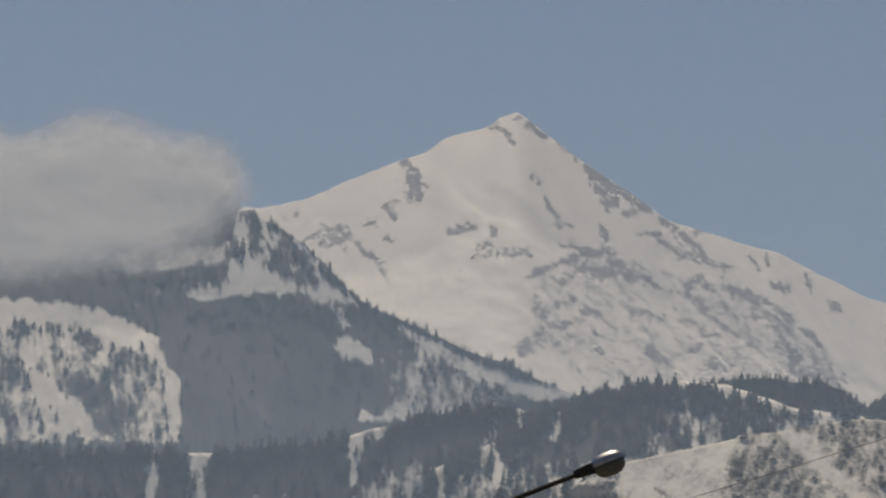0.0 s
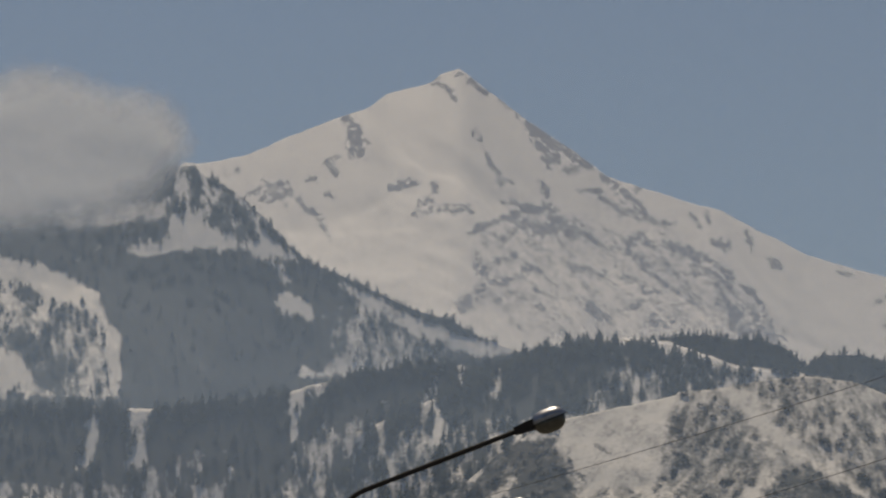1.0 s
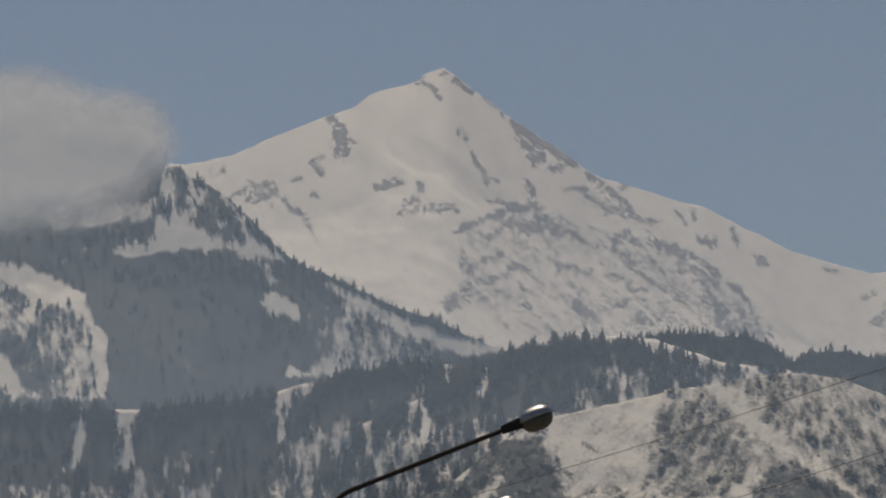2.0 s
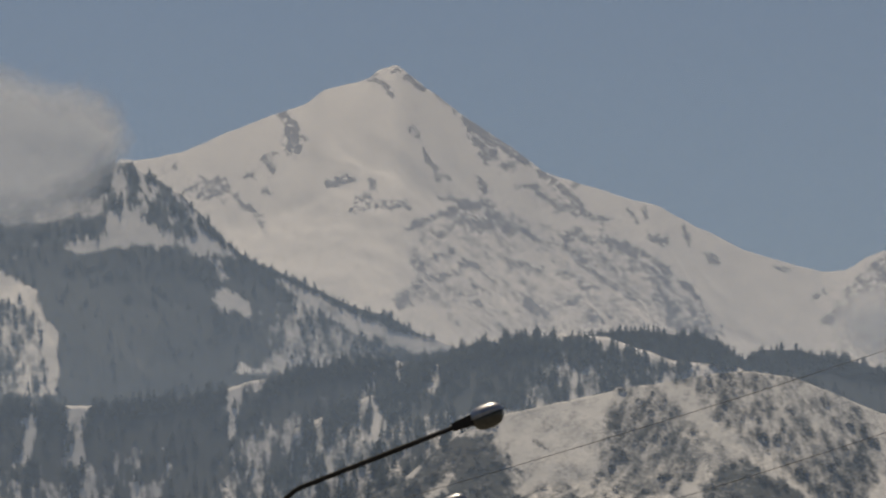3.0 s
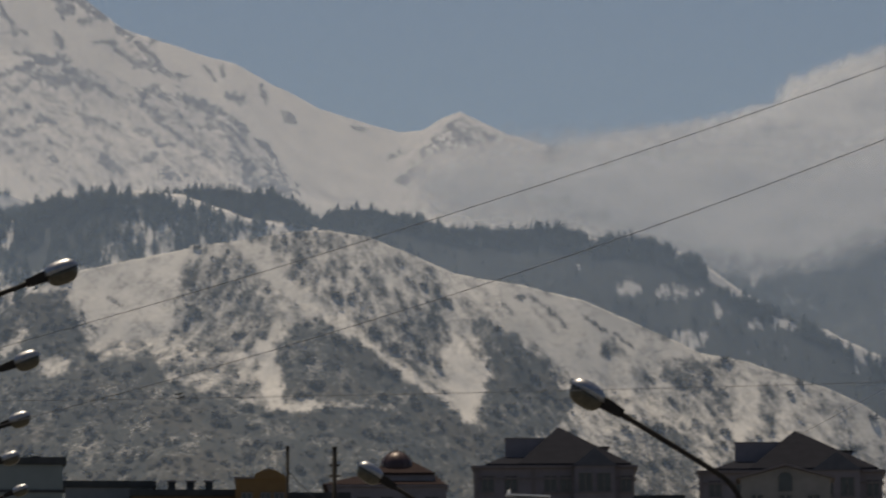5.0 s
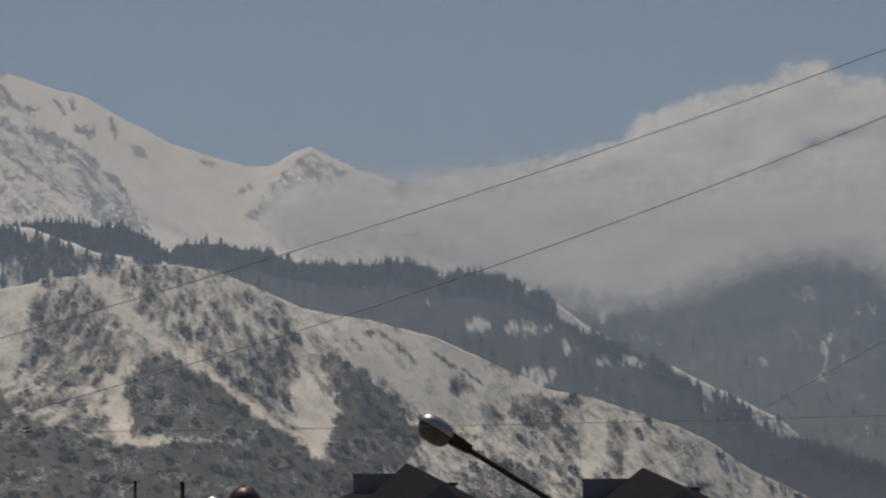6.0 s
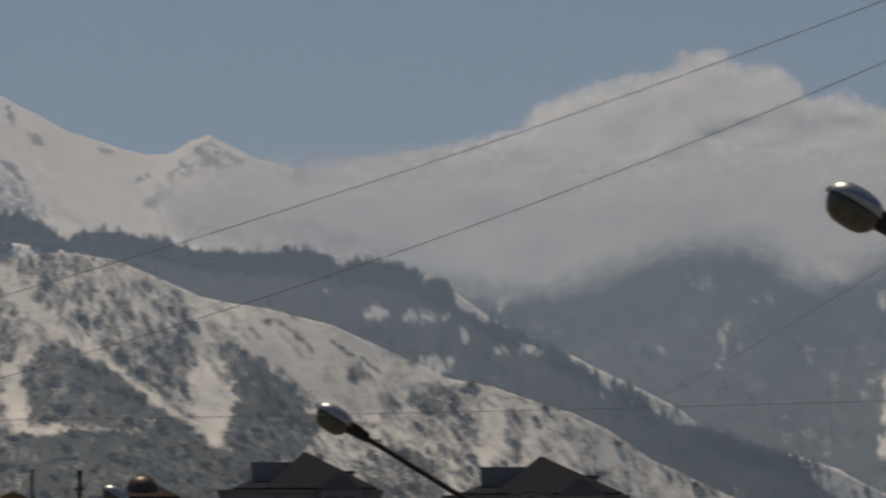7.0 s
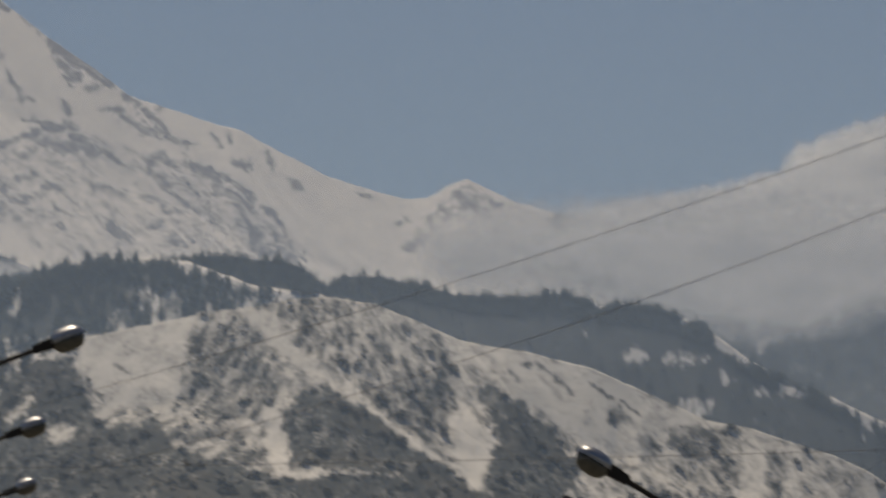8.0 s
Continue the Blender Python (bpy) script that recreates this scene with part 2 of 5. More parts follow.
    def spots(self, count, rng, low, power=1.0, floor=0.35, down=1.0, fringe=False):
        """Places on the slope, picked where the cover is dense and no lower than the height angle low."""
        ok = (self.E > low) & (self.S >= 0) & (self.S <= down)
        rows = np.where(ok.any(1))[0]
        r0, r1 = max(rows[0], 5), rows[-1]
        h, w = self.X.shape
        got = []
        tries = count * 12
        fr, fc = rng.uniform(r0, r1 - 1.01, tries), rng.uniform(0, w - 1.01, tries)
        ir, ic = fr.astype(int), fc.astype(int)
        p = np.clip((self.C[ir, ic] - floor) / (1 - floor), 0, 1) ** power
        if fringe:
            p = np.clip((self.C[ir, ic] - self.C[np.maximum(ir - 4, 0), ic]) * 2.2, 0, 1)
        keep = (rng.uniform(0, 1, tries) < p) & (self.E[ir, ic] > low)
        ir, ic, fr, fc = (v[keep][:count] for v in (ir, ic, fr, fc))
        u, v = fr - ir, fc - ic
        def lerp(G):
            return (G[ir, ic] * (1 - u) + G[ir + 1, ic] * u) * (1 - v) + (G[ir, ic + 1] * (1 - u) + G[ir + 1, ic + 1] * u) * v
        return np.stack([lerp(self.X), lerp(self.Y), lerp(self.Z)], -1)


def conifer_shape(tiers=6):
    """A spire of drooping boughs, three to a tier, with gaps between them."""
    v, f = [], []
    for k in range(tiers):
        z = 0.16 + 0.74 * k / (tiers - 1)
        r = 0.29 * (1 - 0.82 * k / (tiers - 1))
        for b in range(3):
            a = 2 * math.pi * (b / 3 + 0.17 * k)
            i0 = len(v)
            v += [(0, 0, z + 0.13), (r * math.cos(a - 0.75), r * math.sin(a - 0.75), z - 0.09), (r * math.cos(a + 0.75), r * math.sin(a + 0.75), z - 0.11)]
            f.append((i0, i0 + 1, i0 + 2))
    i0 = len(v)
    v += [(0, 0, 1.02), (-0.03, -0.02, 0.72), (0.03, 0.02, 0.72)]
    f.append((i0, i0 + 1, i0 + 2))
    return np.array(v), np.array(f)


def bush_shape(sprays=16):
    """A low dome of twig sprays with gaps."""
    own = random.Random(3)
    v, f = [], []
    for k in range(sprays):
        a, up = 2.4 * k, own.uniform(0.05, 0.8)
        r = 0.5 * math.sqrt(1 - up * up) * own.uniform(0.55, 1.0)
        c = Vector((r * math.cos(a), r * math.sin(a), up * 0.62))
        i0 = len(v)
        for b in range(3):
            t = 2.094 * b + k
            v.append((c.x + 0.20 * math.cos(t), c.y + 0.20 * math.sin(t), c.z + own.uniform(-0.16, 0.16)))
        f.append((i0, i0 + 1, i0 + 2))
    return np.array(v), np.array(f)


def plant(name, places, low, high, shape, mat, rng, label, category, rough=0.05, slim=(0.8, 1.2)):
    v, f = shape
    n, k = len(places), len(v)
    size = rng.uniform(low ** 0.5, high ** 0.5, n) ** 2
    wide = size * rng.uniform(*slim, n)
    a = rng.uniform(0, 2 * math.pi, n)
    vv = np.repeat(v[None], n, 0) + rng.normal(0, rough, (n, k, 3)) * np.array([0.5, 0.5, 0.35])
    c, s = np.cos(a)[:, None], np.sin(a)[:, None]
    x, y = vv[..., 0] * c - vv[..., 1] * s, vv[..., 0] * s + vv[..., 1] * c
    P = np.stack([x * wide[:, None], y * wide[:, None], vv[..., 2] * size[:, None] - 0.05 * size[:, None]], -1) + places[:, None, :]
    faces = (f[None] + (np.arange(n) * k)[:, None, None]).reshape(-1, f.shape[1])
    ob = mesh_object(name, P.reshape(-1, 3), faces, mat, smooth=True)
    N = np.stack([x, y, np.full(x.shape, 0.35)], -1)          # a crown takes the light as one rounded body
    N /= np.linalg.norm(N, axis=-1, keepdims=True)
    ob.data.normals_split_custom_set_from_vertices(N.reshape(-1, 3).tolist())
    return tagged(ob, label, category, kind="stuff")


rng = np.random.default_rng(5)

# --- the main snow massif with its pyramid and the small peak beside it
massif_crest = [(-9.0, 7.2), (-6.5, 7.4)] + [(-4.24, 8.39), (-3.45, 8.84), (-2.85, 9.34), (-2.57, 9.33), (-1.93, 9.47), (-1.37, 9.72), (-0.73, 9.98), (-0.25, 10.13), (0.04, 10.34), (0.56, 10.47), (0.68, 10.51), (0.79, 10.60), (0.92, 10.65), (1.05, 10.70), (1.13, 10.65), (1.27, 10.54), (1.68, 10.23), (2.04, 9.97), (2.36, 9.76), (2.68, 9.55), (2.92, 9.38), (3.16, 9.18), (3.6, 9.04), (4.4, 8.79), (4.8, 8.69), (5.2, 8.46), (5.59, 8.28), (5.99, 8.07)] + [(6.38, 7.94), (7.09, 7.74), (7.41, 7.76), (7.73, 7.95), (7.97, 8.03), (8.17, 7.93), (8.61, 7.72), (9.25, 7.54)] + [(10.22, 7.44), (12.3, 7.14), (14.7, 7.36), (16.29, 7.75), (16.93, 8.02), (17.37, 8.21), (17.58, 8.36)] + [(18.2, 8.9), (19.5, 9.2)]
massif_rock = []
massif_rock.append((0.31, [(2.21, 8.8), (3.37, 8.44), (4.17, 8.12), (4.81, 7.8), (5.52, 7.16), (5.67, 6.76), (4.56, 6.85), (3.37, 6.89), (2.17, 6.93), (1.37, 7.25), (0.97, 7.37), (1.29, 7.76), (1.21, 8.04), (1.41, 8.44), (1.73, 8.6)]))
massif_rock.append((0.28, [(2.41, 8.04), (2.89, 7.49), (3.21, 6.85), (2.81, 6.85), (2.49, 7.49)]))
massif_rock.append((0.44, [(2.65, 9.15), (3.38, 8.87), (4.17, 8.51), (4.01, 8.36), (3.13, 8.68)]))
massif_rock.append((0.60, [(3.93, 8.2), (4.25, 8.24), (4.97, 7.56), (4.88, 7.4), (4.41, 7.88)]))
massif_rock.append((0.42, [(7.48, 7.49), (7.76, 7.83), (7.96, 7.99), (8.16, 7.81), (8.4, 7.65), (8.56, 7.53), (7.92, 7.55), (7.64, 7.39), (7.28, 7.02), (7.05, 6.98), (7.28, 7.29)]))
massif_ribs = []
massif_ribs.append((0.90, 0.071, [(-0.54, 9.99), (-0.42, 9.84), (-0.45, 9.65)]))
massif_ribs.append((0.90, 0.111, [(-0.43, 9.61), (-0.38, 9.52)]))
massif_ribs.append((0.62, 0.040, [(-0.68, 9.46), (-0.83, 9.34)]))
massif_ribs.append((0.66, 0.055, [(-0.74, 9.28), (-0.69, 9.23)]))
massif_ribs.append((0.62, 0.047, [(-1.1, 9.14), (-1.01, 9.14)]))
massif_ribs.append((0.50, 0.047, [(-0.78, 8.96), (-0.74, 8.9)]))
massif_ribs.append((0.75, 0.047, [(0.71, 10.5), (0.88, 10.42), (1.0, 10.31)]))
massif_ribs.append((0.75, 0.032, [(1.04, 10.62), (1.09, 10.59)]))
massif_ribs.append((0.66, 0.040, [(1.2, 10.53), (1.44, 10.35)]))
massif_ribs.append((0.62, 0.032, [(1.6, 10.25), (1.92, 10.04)]))
massif_ribs.append((0.85, 0.071, [(2.04, 9.91), (2.24, 9.75), (2.47, 9.62), (2.68, 9.54)]))
massif_ribs.append((0.80, 0.071, [(2.18, 9.65), (2.26, 9.54)]))
massif_ribs.append((0.80, 0.071, [(2.34, 9.41), (2.45, 9.44)]))
massif_ribs.append((0.75, 0.055, [(2.6, 9.26), (2.74, 9.3)]))
massif_ribs.append((0.80, 0.047, [(2.71, 9.46), (2.92, 9.33)]))
massif_ribs.append((0.85, 0.040, [(3.12, 9.16), (3.3, 9.07)]))
massif_ribs.append((0.72, 0.063, [(1.29, 9.83), (1.36, 9.72)]))
massif_ribs.append((0.66, 0.040, [(1.45, 9.49), (1.56, 9.29), (1.69, 9.15)]))
massif_ribs.append((0.60, 0.055, [(1.59, 9.13), (1.77, 9.12)]))
massif_ribs.append((0.75, 0.032, [(1.67, 8.85), (1.83, 8.83), (2.01, 8.73)]))
massif_ribs.append((0.72, 0.047, [(2.24, 9.07), (2.32, 8.93)]))
massif_ribs.append((0.80, 0.055, [(0.11, 9.0), (0.43, 9.1)]))
massif_ribs.append((0.72, 0.055, [(0.75, 9.07), (0.71, 8.99)]))
massif_ribs.append((0.68, 0.071, [(0.69, 8.88), (0.48, 8.68)]))
massif_ribs.append((0.66, 0.063, [(0.81, 8.72), (1.17, 8.74)]))
massif_ribs.append((0.62, 0.055, [(-1.92, 8.9), (-1.7, 9.04), (-1.46, 9.03)]))
massif_ribs.append((0.66, 0.095, [(-1.66, 8.91), (-1.42, 8.91)]))
massif_ribs.append((0.72, 0.055, [(-1.38, 8.99), (-1.2, 8.82), (-1.02, 8.66)]))
massif_ribs.append((0.60, 0.047, [(-1.02, 8.68), (-0.86, 8.49), (-0.78, 8.3)]))
massif_ribs.append((0.50, 0.047, [(-2.26, 9.21), (-2.1, 9.23)]))
massif_ribs.append((0.85, 0.047, [(1.19, 8.37), (1.59, 8.55), (1.98, 8.72)]))
massif_ribs.append((0.85, 0.055, [(1.98, 8.72), (2.36, 8.73)]))
massif_ribs.append((0.80, 0.063, [(2.36, 8.72), (2.59, 8.49), (2.89, 8.33)]))
massif_ribs.append((0.72, 0.040, [(2.89, 8.33), (3.23, 8.17)]))
massif_ribs.append((0.72, 0.055, [(1.69, 8.28), (2.03, 8.51)]))
massif_ribs.append((0.80, 0.079, [(2.11, 8.42), (2.47, 8.48)]))
massif_ribs.append((0.70, 0.063, [(2.63, 8.4), (2.79, 8.36)]))
massif_ribs.append((0.72, 0.047, [(1.6, 7.97), (1.89, 8.08)]))
massif_ribs.append((0.80, 0.095, [(1.36, 7.83), (1.49, 7.72)]))
massif_ribs.append((0.66, 0.079, [(1.14, 7.35), (1.43, 7.59)]))
massif_ribs.append((0.60, 0.071, [(1.51, 7.63), (1.83, 7.78), (2.19, 7.88)]))
massif_ribs.append((0.58, 0.063, [(2.03, 7.46), (2.23, 7.34)]))
massif_ribs.append((0.80, 0.071, [(3.47, 8.18), (3.59, 8.35), (3.79, 8.24)]))
massif_ribs.append((0.70, 0.047, [(3.59, 8.05), (3.75, 7.93)]))
massif_ribs.append((0.70, 0.055, [(4.01, 8.26), (4.11, 8.22)]))
massif_ribs.append((0.80, 0.071, [(4.11, 8.14), (4.35, 8.14)]))
massif_ribs.append((0.72, 0.047, [(4.43, 8.08), (4.71, 7.95), (4.93, 7.74)]))
massif_ribs.append((0.72, 0.040, [(4.31, 7.82), (4.59, 7.81)]))
massif_ribs.append((0.78, 0.047, [(3.42, 8.98), (3.6, 8.78), (3.69, 8.62)]))
massif_ribs.append((0.72, 0.040, [(3.69, 8.62), (3.85, 8.54)]))
massif_ribs.append((0.55, 0.055, [(2.96, 8.95), (3.4, 8.82)]))
massif_ribs.append((0.55, 0.040, [(2.72, 9.02), (3.04, 8.96)]))
massif_ribs.append((0.75, 0.040, [(4.36, 8.61), (4.46, 8.5)]))
massif_ribs.append((0.70, 0.032, [(4.57, 8.69), (4.62, 8.57)]))
massif_ribs.append((0.80, 0.063, [(4.73, 8.26), (4.89, 8.23)]))
massif_ribs.append((0.70, 0.024, [(4.6, 8.35), (4.84, 8.13)]))
massif_ribs.append((0.70, 0.040, [(5.13, 8.37), (5.24, 8.19)]))
massif_ribs.append((0.75, 0.040, [(5.39, 8.06), (5.59, 7.9)]))
massif_ribs.append((0.60, 0.032, [(6.42, 7.83), (6.66, 7.76)]))
massif_ribs.append((0.82, 0.047, [(5.12, 7.62), (5.25, 7.49), (5.4, 7.35)]))
massif_ribs.append((0.70, 0.032, [(3.69, 7.86), (3.99, 7.69), (4.16, 7.56)]))
massif_ribs.append((0.70, 0.032, [(3.71, 7.56), (3.99, 7.57)]))
massif_ribs.append((0.60, 0.079, [(3.39, 7.77), (3.63, 7.69)]))
massif_ribs.append((0.62, 0.071, [(3.34, 7.29), (3.59, 7.41)]))
massif_ribs.append((0.70, 0.063, [(2.91, 7.39), (3.15, 7.2)]))
massif_ribs.append((0.72, 0.071, [(3.74, 7.15), (3.98, 7.07)]))
massif_ribs.append((0.66, 0.047, [(4.1, 7.15), (4.2, 7.08)]))
massif_ribs.append((0.72, 0.111, [(4.94, 7.2), (5.25, 7.02), (5.53, 6.94)]))
massif_ribs.append((0.66, 0.047, [(4.77, 7.41), (5.02, 7.21)]))
massif_ribs.append((0.62, 0.040, [(4.79, 7.87), (4.94, 7.63)]))
massif_ribs.append((0.60, 0.063, [(4.3, 7.48), (4.5, 7.32)]))
massif_ribs.append((0.55, 0.063, [(2.15, 7.58), (2.47, 7.46)]))
massif_ribs.append((0.55, 0.063, [(2.67, 7.94), (3.11, 7.77)]))
massif_ribs.append((0.58, 0.055, [(3.68, 9.12), (3.6, 9.0)]))
massif_ribs.append((0.67, 0.040, [(7.45, 7.49), (7.68, 7.69), (7.88, 7.89)]))
massif_ribs.append((0.58, 0.040, [(7.92, 7.81), (8.12, 7.61)]))
massif_ribs.append((0.78, 0.046, [(7.6, 7.57), (7.76, 7.63)]))
massif_ribs.append((0.58, 0.034, [(8.2, 7.77), (8.44, 7.67)]))
massif_ribs.append((0.64, 0.046, [(7.24, 7.13), (7.08, 7.02)]))
massif_ribs.append((0.58, 0.034, [(6.95, 7.37), (7.11, 7.47)]))
massif = Slope(massif_crest, 4480, 4, 25, 26, 300, 100, rows=240, jag=0.014, base=0.06, patches=massif_rock, ribs=massif_ribs, warp=0.10, streak=0.3, reach=0.58, slant=0.8, grade=0.9, clump=0.55, patchy=12, keen=(0.2, 0.15), step=0.018)
massif.build("snow_mountain", ROCKY, "snow-covered pyramid-shaped mountain with grey rock showing through", "mountain")

# --- the dark wooded ridge that falls across the massif
ridge_crest = [(-9.0, 8.8), (-7.0, 8.9)] + [(-5.0, 9.05), (-3.84, 9.18), (-3.21, 9.26), (-2.73, 9.33), (-2.41, 9.13), (-2, 8.88), (-1.76, 8.66), (-1.36, 8.23), (-1.03, 7.97), (-0.39, 7.72), (0.09, 7.48), (0.57, 7.29), (0.97, 7.17), (1.37, 6.95), (1.85, 6.79), (2.25, 6.68), (2.97, 6.46), (4.16, 6.06), (5.35, 5.58)]
ridge_cover = []
ridge_cover.append((0.50, [(-6.78, 8.06), (-4.49, 7.77), (-4.01, 7.46), (-3.76, 6.83), (-3.72, 6.0), (-6.75, 5.98)]))
ridge_cover.append((0.06, [(-6.78, 8.06), (-5.2, 7.96), (-4.48, 7.73), (-4.05, 7.46), (-4.07, 7.22), (-4.24, 7.26), (-4.72, 7.49), (-5.2, 7.69), (-6.78, 7.67)]))
ridge_cover.append((0.10, [(-4.08, 7.26), (-3.92, 7.14), (-3.72, 6.83), (-3.72, 6.35), (-3.79, 6.04), (-3.88, 6.35), (-3.92, 6.83)]))
ridge_cover.append((0.90, [(-5.19, 6.98), (-4.71, 6.82), (-4.47, 6.35), (-4.71, 6.11), (-5.18, 6.11)]))
ridge_cover.append((0.30, [(-4.73, 8.76), (-3.62, 8.81), (-2.9, 8.89), (-3.06, 8.57), (-3.78, 8.49), (-4.49, 8.36)]))
ridge_cover.append((0.88, [(-6.79, 8.37), (-4.41, 8.33), (-4.01, 8.47), (-3.12, 8.57), (-3.3, 8.33), (-3.69, 8.13), (-4.01, 7.93), (-4.49, 7.85), (-5.2, 8.04), (-6.78, 8.14)]))
ridge_cover.append((0.12, [(-2.94, 9.35), (-2.46, 9.31), (-1.86, 8.78), (-0.98, 7.75), (-1.38, 7.91), (-1.98, 8.09), (-2.58, 8.54), (-2.82, 8.69), (-3.1, 8.53), (-2.98, 8.89)]))
ridge_cover.append((0.05, [(-3.65, 8.11), (-3.18, 8.26), (-2.94, 8.65), (-2.82, 8.69), (-2.58, 8.58), (-1.98, 8.1), (-2.42, 8.14), (-3.45, 8.03)]))
ridge_cover.append((0.12, [(-2.02, 8.54), (-1.7, 8.34), (-1.3, 7.95), (-1.06, 7.71), (-1.22, 7.71), (-1.54, 8.03), (-1.82, 8.25)]))
ridge_cover.append((0.95, [(-1.7, 8.03), (-0.74, 7.95), (-0.1, 7.59), (1.06, 7.15), (1.98, 6.79), (1.9, 6.71), (1.06, 6.95), (-0.02, 7.38), (-0.66, 7.63), (-0.5, 7.15), (-0.9, 7.27), (-1.22, 7.63)]))
ridge_cover.append((0.20, [(-0.7, 7.73), (-0.34, 7.59), (-0.02, 7.42), (0.54, 7.18), (1.06, 6.95), (1.98, 6.77), (1.98, 6.61), (1.05, 6.71), (0.38, 6.95), (-0.1, 7.22), (-0.42, 7.46)]))
ridge_cover.append((0.62, [(-0.9, 7.23), (-0.42, 7.46), (0.38, 6.93), (1.05, 6.67), (1.05, 6.36), (-0.1, 6.36), (-0.73, 6.36)]))
ridge_cover.append((0.05, [(-1.58, 7.53), (-1.38, 7.55), (-0.98, 7.27), (-1.05, 7.15), (-1.25, 7.23), (-1.45, 7.2)]))
ridge_cover.append((0.05, [(-1.19, 6.54), (-0.93, 6.42), (-0.72, 6.36), (-0.97, 6.31), (-1.17, 6.35)]))
ridge_cover.append((0.05, [(-0.71, 6.66), (-0.56, 6.62), (-0.46, 6.39), (-0.62, 6.32)]))
ridge_cover.append((0.05, [(-1.63, 8.06), (-1.46, 7.95), (-1.26, 7.65), (-1.38, 7.65), (-1.52, 7.85)]))
ridge_cover.append((0.12, [(-5.92, 7.14), (-5.36, 6.75), (-5.04, 6.52), (-4.8, 6.05), (-5.59, 6.2), (-5.76, 6.67)]))
ridge_ribs = []
ridge_ribs.append((0.80, 0.095, [(-2.74, 9.25), (-2.65, 9.01), (-2.7, 8.75)]))
ridge_ribs.append((0.80, 0.111, [(-2.38, 9.12), (-2.2, 8.83), (-2.03, 8.64)]))
ridge_ribs.append((0.85, 0.103, [(-2.38, 8.74), (-2.22, 8.5), (-2.02, 8.34)]))
ridge_ribs.append((0.85, 0.087, [(-1.76, 8.64), (-1.58, 8.41), (-1.38, 8.22)]))
ridge_ribs.append((0.80, 0.079, [(-2.92, 8.8), (-3.02, 8.65)]))
ridge_ribs.append((0.75, 0.063, [(-1.98, 8.58), (-1.82, 8.34)]))
ridge_ribs.append((0.90, 0.111, [(-3.18, 8.41), (-3.34, 8.49)]))
ridge_ribs.append((0.80, 0.047, [(-2.58, 8.58), (-2.42, 8.5)]))
ridge = Slope(ridge_crest, 3620, -10, 33, 28, 170, 200, rows=150, jag=0.02, base=0.97, patches=ridge_cover, ribs=ridge_ribs, warp=0.065, streak=0.5, step=0.026, sink=0.02)
ridge.build("wooded_ridge", WOODED, "steep ridge with dark conifer forest and snow clearings", "mountain")

# --- the lower wooded band in front of it
band_crest = [(-9.0, 6.1), (-7.0, 6.1)] + [(-5.78, 5.95), (-5.31, 5.91), (-4.91, 5.96), (-4.2, 5.96), (-3.17, 5.94), (-2.61, 5.99), (-1.5, 6.13), (-1.02, 6.29), (-0.22, 6.45), (0.41, 6.6), (1.05, 6.58), (1.37, 6.54), (2.17, 6.68), (2.65, 6.79), (3.05, 6.74), (3.61, 6.74), (4.08, 6.53), (4.56, 6.14), (5.35, 5.58), (6.13, 4.87)]
band_cover = []
band_cover.append((0.15, [(-3.68, 5.97), (-3.2, 5.97), (-3.3, 5.76), (-3.4, 5.66), (-3.55, 5.66), (-3.62, 5.8)]))
band_cover.append((0.30, [(-3.59, 5.68), (-3.34, 5.68), (-3.38, 5.07), (-3.63, 5.07)]))
band_cover.append((0.20, [(-4.09, 5.81), (-3.98, 5.81), (-4.01, 5.4), (-4.12, 4.99), (-4.31, 5.03), (-4.21, 5.4)]))
band_cover.append((0.20, [(-1.55, 6.26), (-1.38, 6.24), (-1.42, 6.15), (-1.5, 6.13), (-1.54, 5.98)]))
band_cover.append((0.25, [(-1.2, 6.26), (-0.8, 6.26), (-0.81, 6.13), (-1.08, 6.05), (-1.13, 5.77), (-1.21, 5.45), (-1.3, 5.45), (-1.3, 5.89), (-1.35, 6.05)]))
band_cover.append((0.25, [(-2.72, 4.89), (-2.56, 4.86), (-2.44, 4.78), (-2.28, 4.82), (-2.16, 5.06), (-2.11, 5.02), (-2.24, 4.78), (-2.34, 4.54), (-2.65, 4.54)]))
band_cover.append((0.62, [(-3.07, 5.09), (-2.52, 5.33), (-2.52, 5.01), (-2.6, 4.86), (-3.31, 4.85)]))
band_cover.append((0.66, [(-4.1, 4.85), (-3.54, 4.81), (-2.91, 4.7), (-2.9, 3.67), (-6.81, 3.65), (-6.84, 4.82)]))
band_cover.append((0.60, [(0.26, 5.74), (0.65, 6.13), (0.73, 6.37), (0.97, 6.53), (0.97, 6.05), (0.73, 5.74), (0.58, 5.26), (0.26, 5.1), (0.18, 5.42)]))
band_cover.append((0.30, [(0.97, 6.7), (1.23, 6.7), (1.18, 6.2), (1.01, 6.2)]))
band_cover.append((0.74, [(-0.7, 5.73), (0.26, 5.74), (0.18, 3.68), (-1.8, 3.68), (-1.33, 5.26)]))
band_cover.append((0.20, [(-0.72, 5.61), (-0.64, 5.6), (-0.67, 5.43), (-0.74, 5.48)]))
band_cover.append((0.25, [(-0.86, 6.01), (-0.81, 6.01), (-0.81, 5.61), (-0.85, 5.61)]))
band = Slope(band_crest, 2950, 0, 30, 30, 120, 300, rows=110, jag=0.02, base=0.92, patches=band_cover, warp=0.07, streak=0.7, clump=0.75, patchy=24, step=0.026, sink=0.045)
band.build("wooded_hillside", WOODED, "lower hillside of dark conifers with vertical snow gullies", "hill")

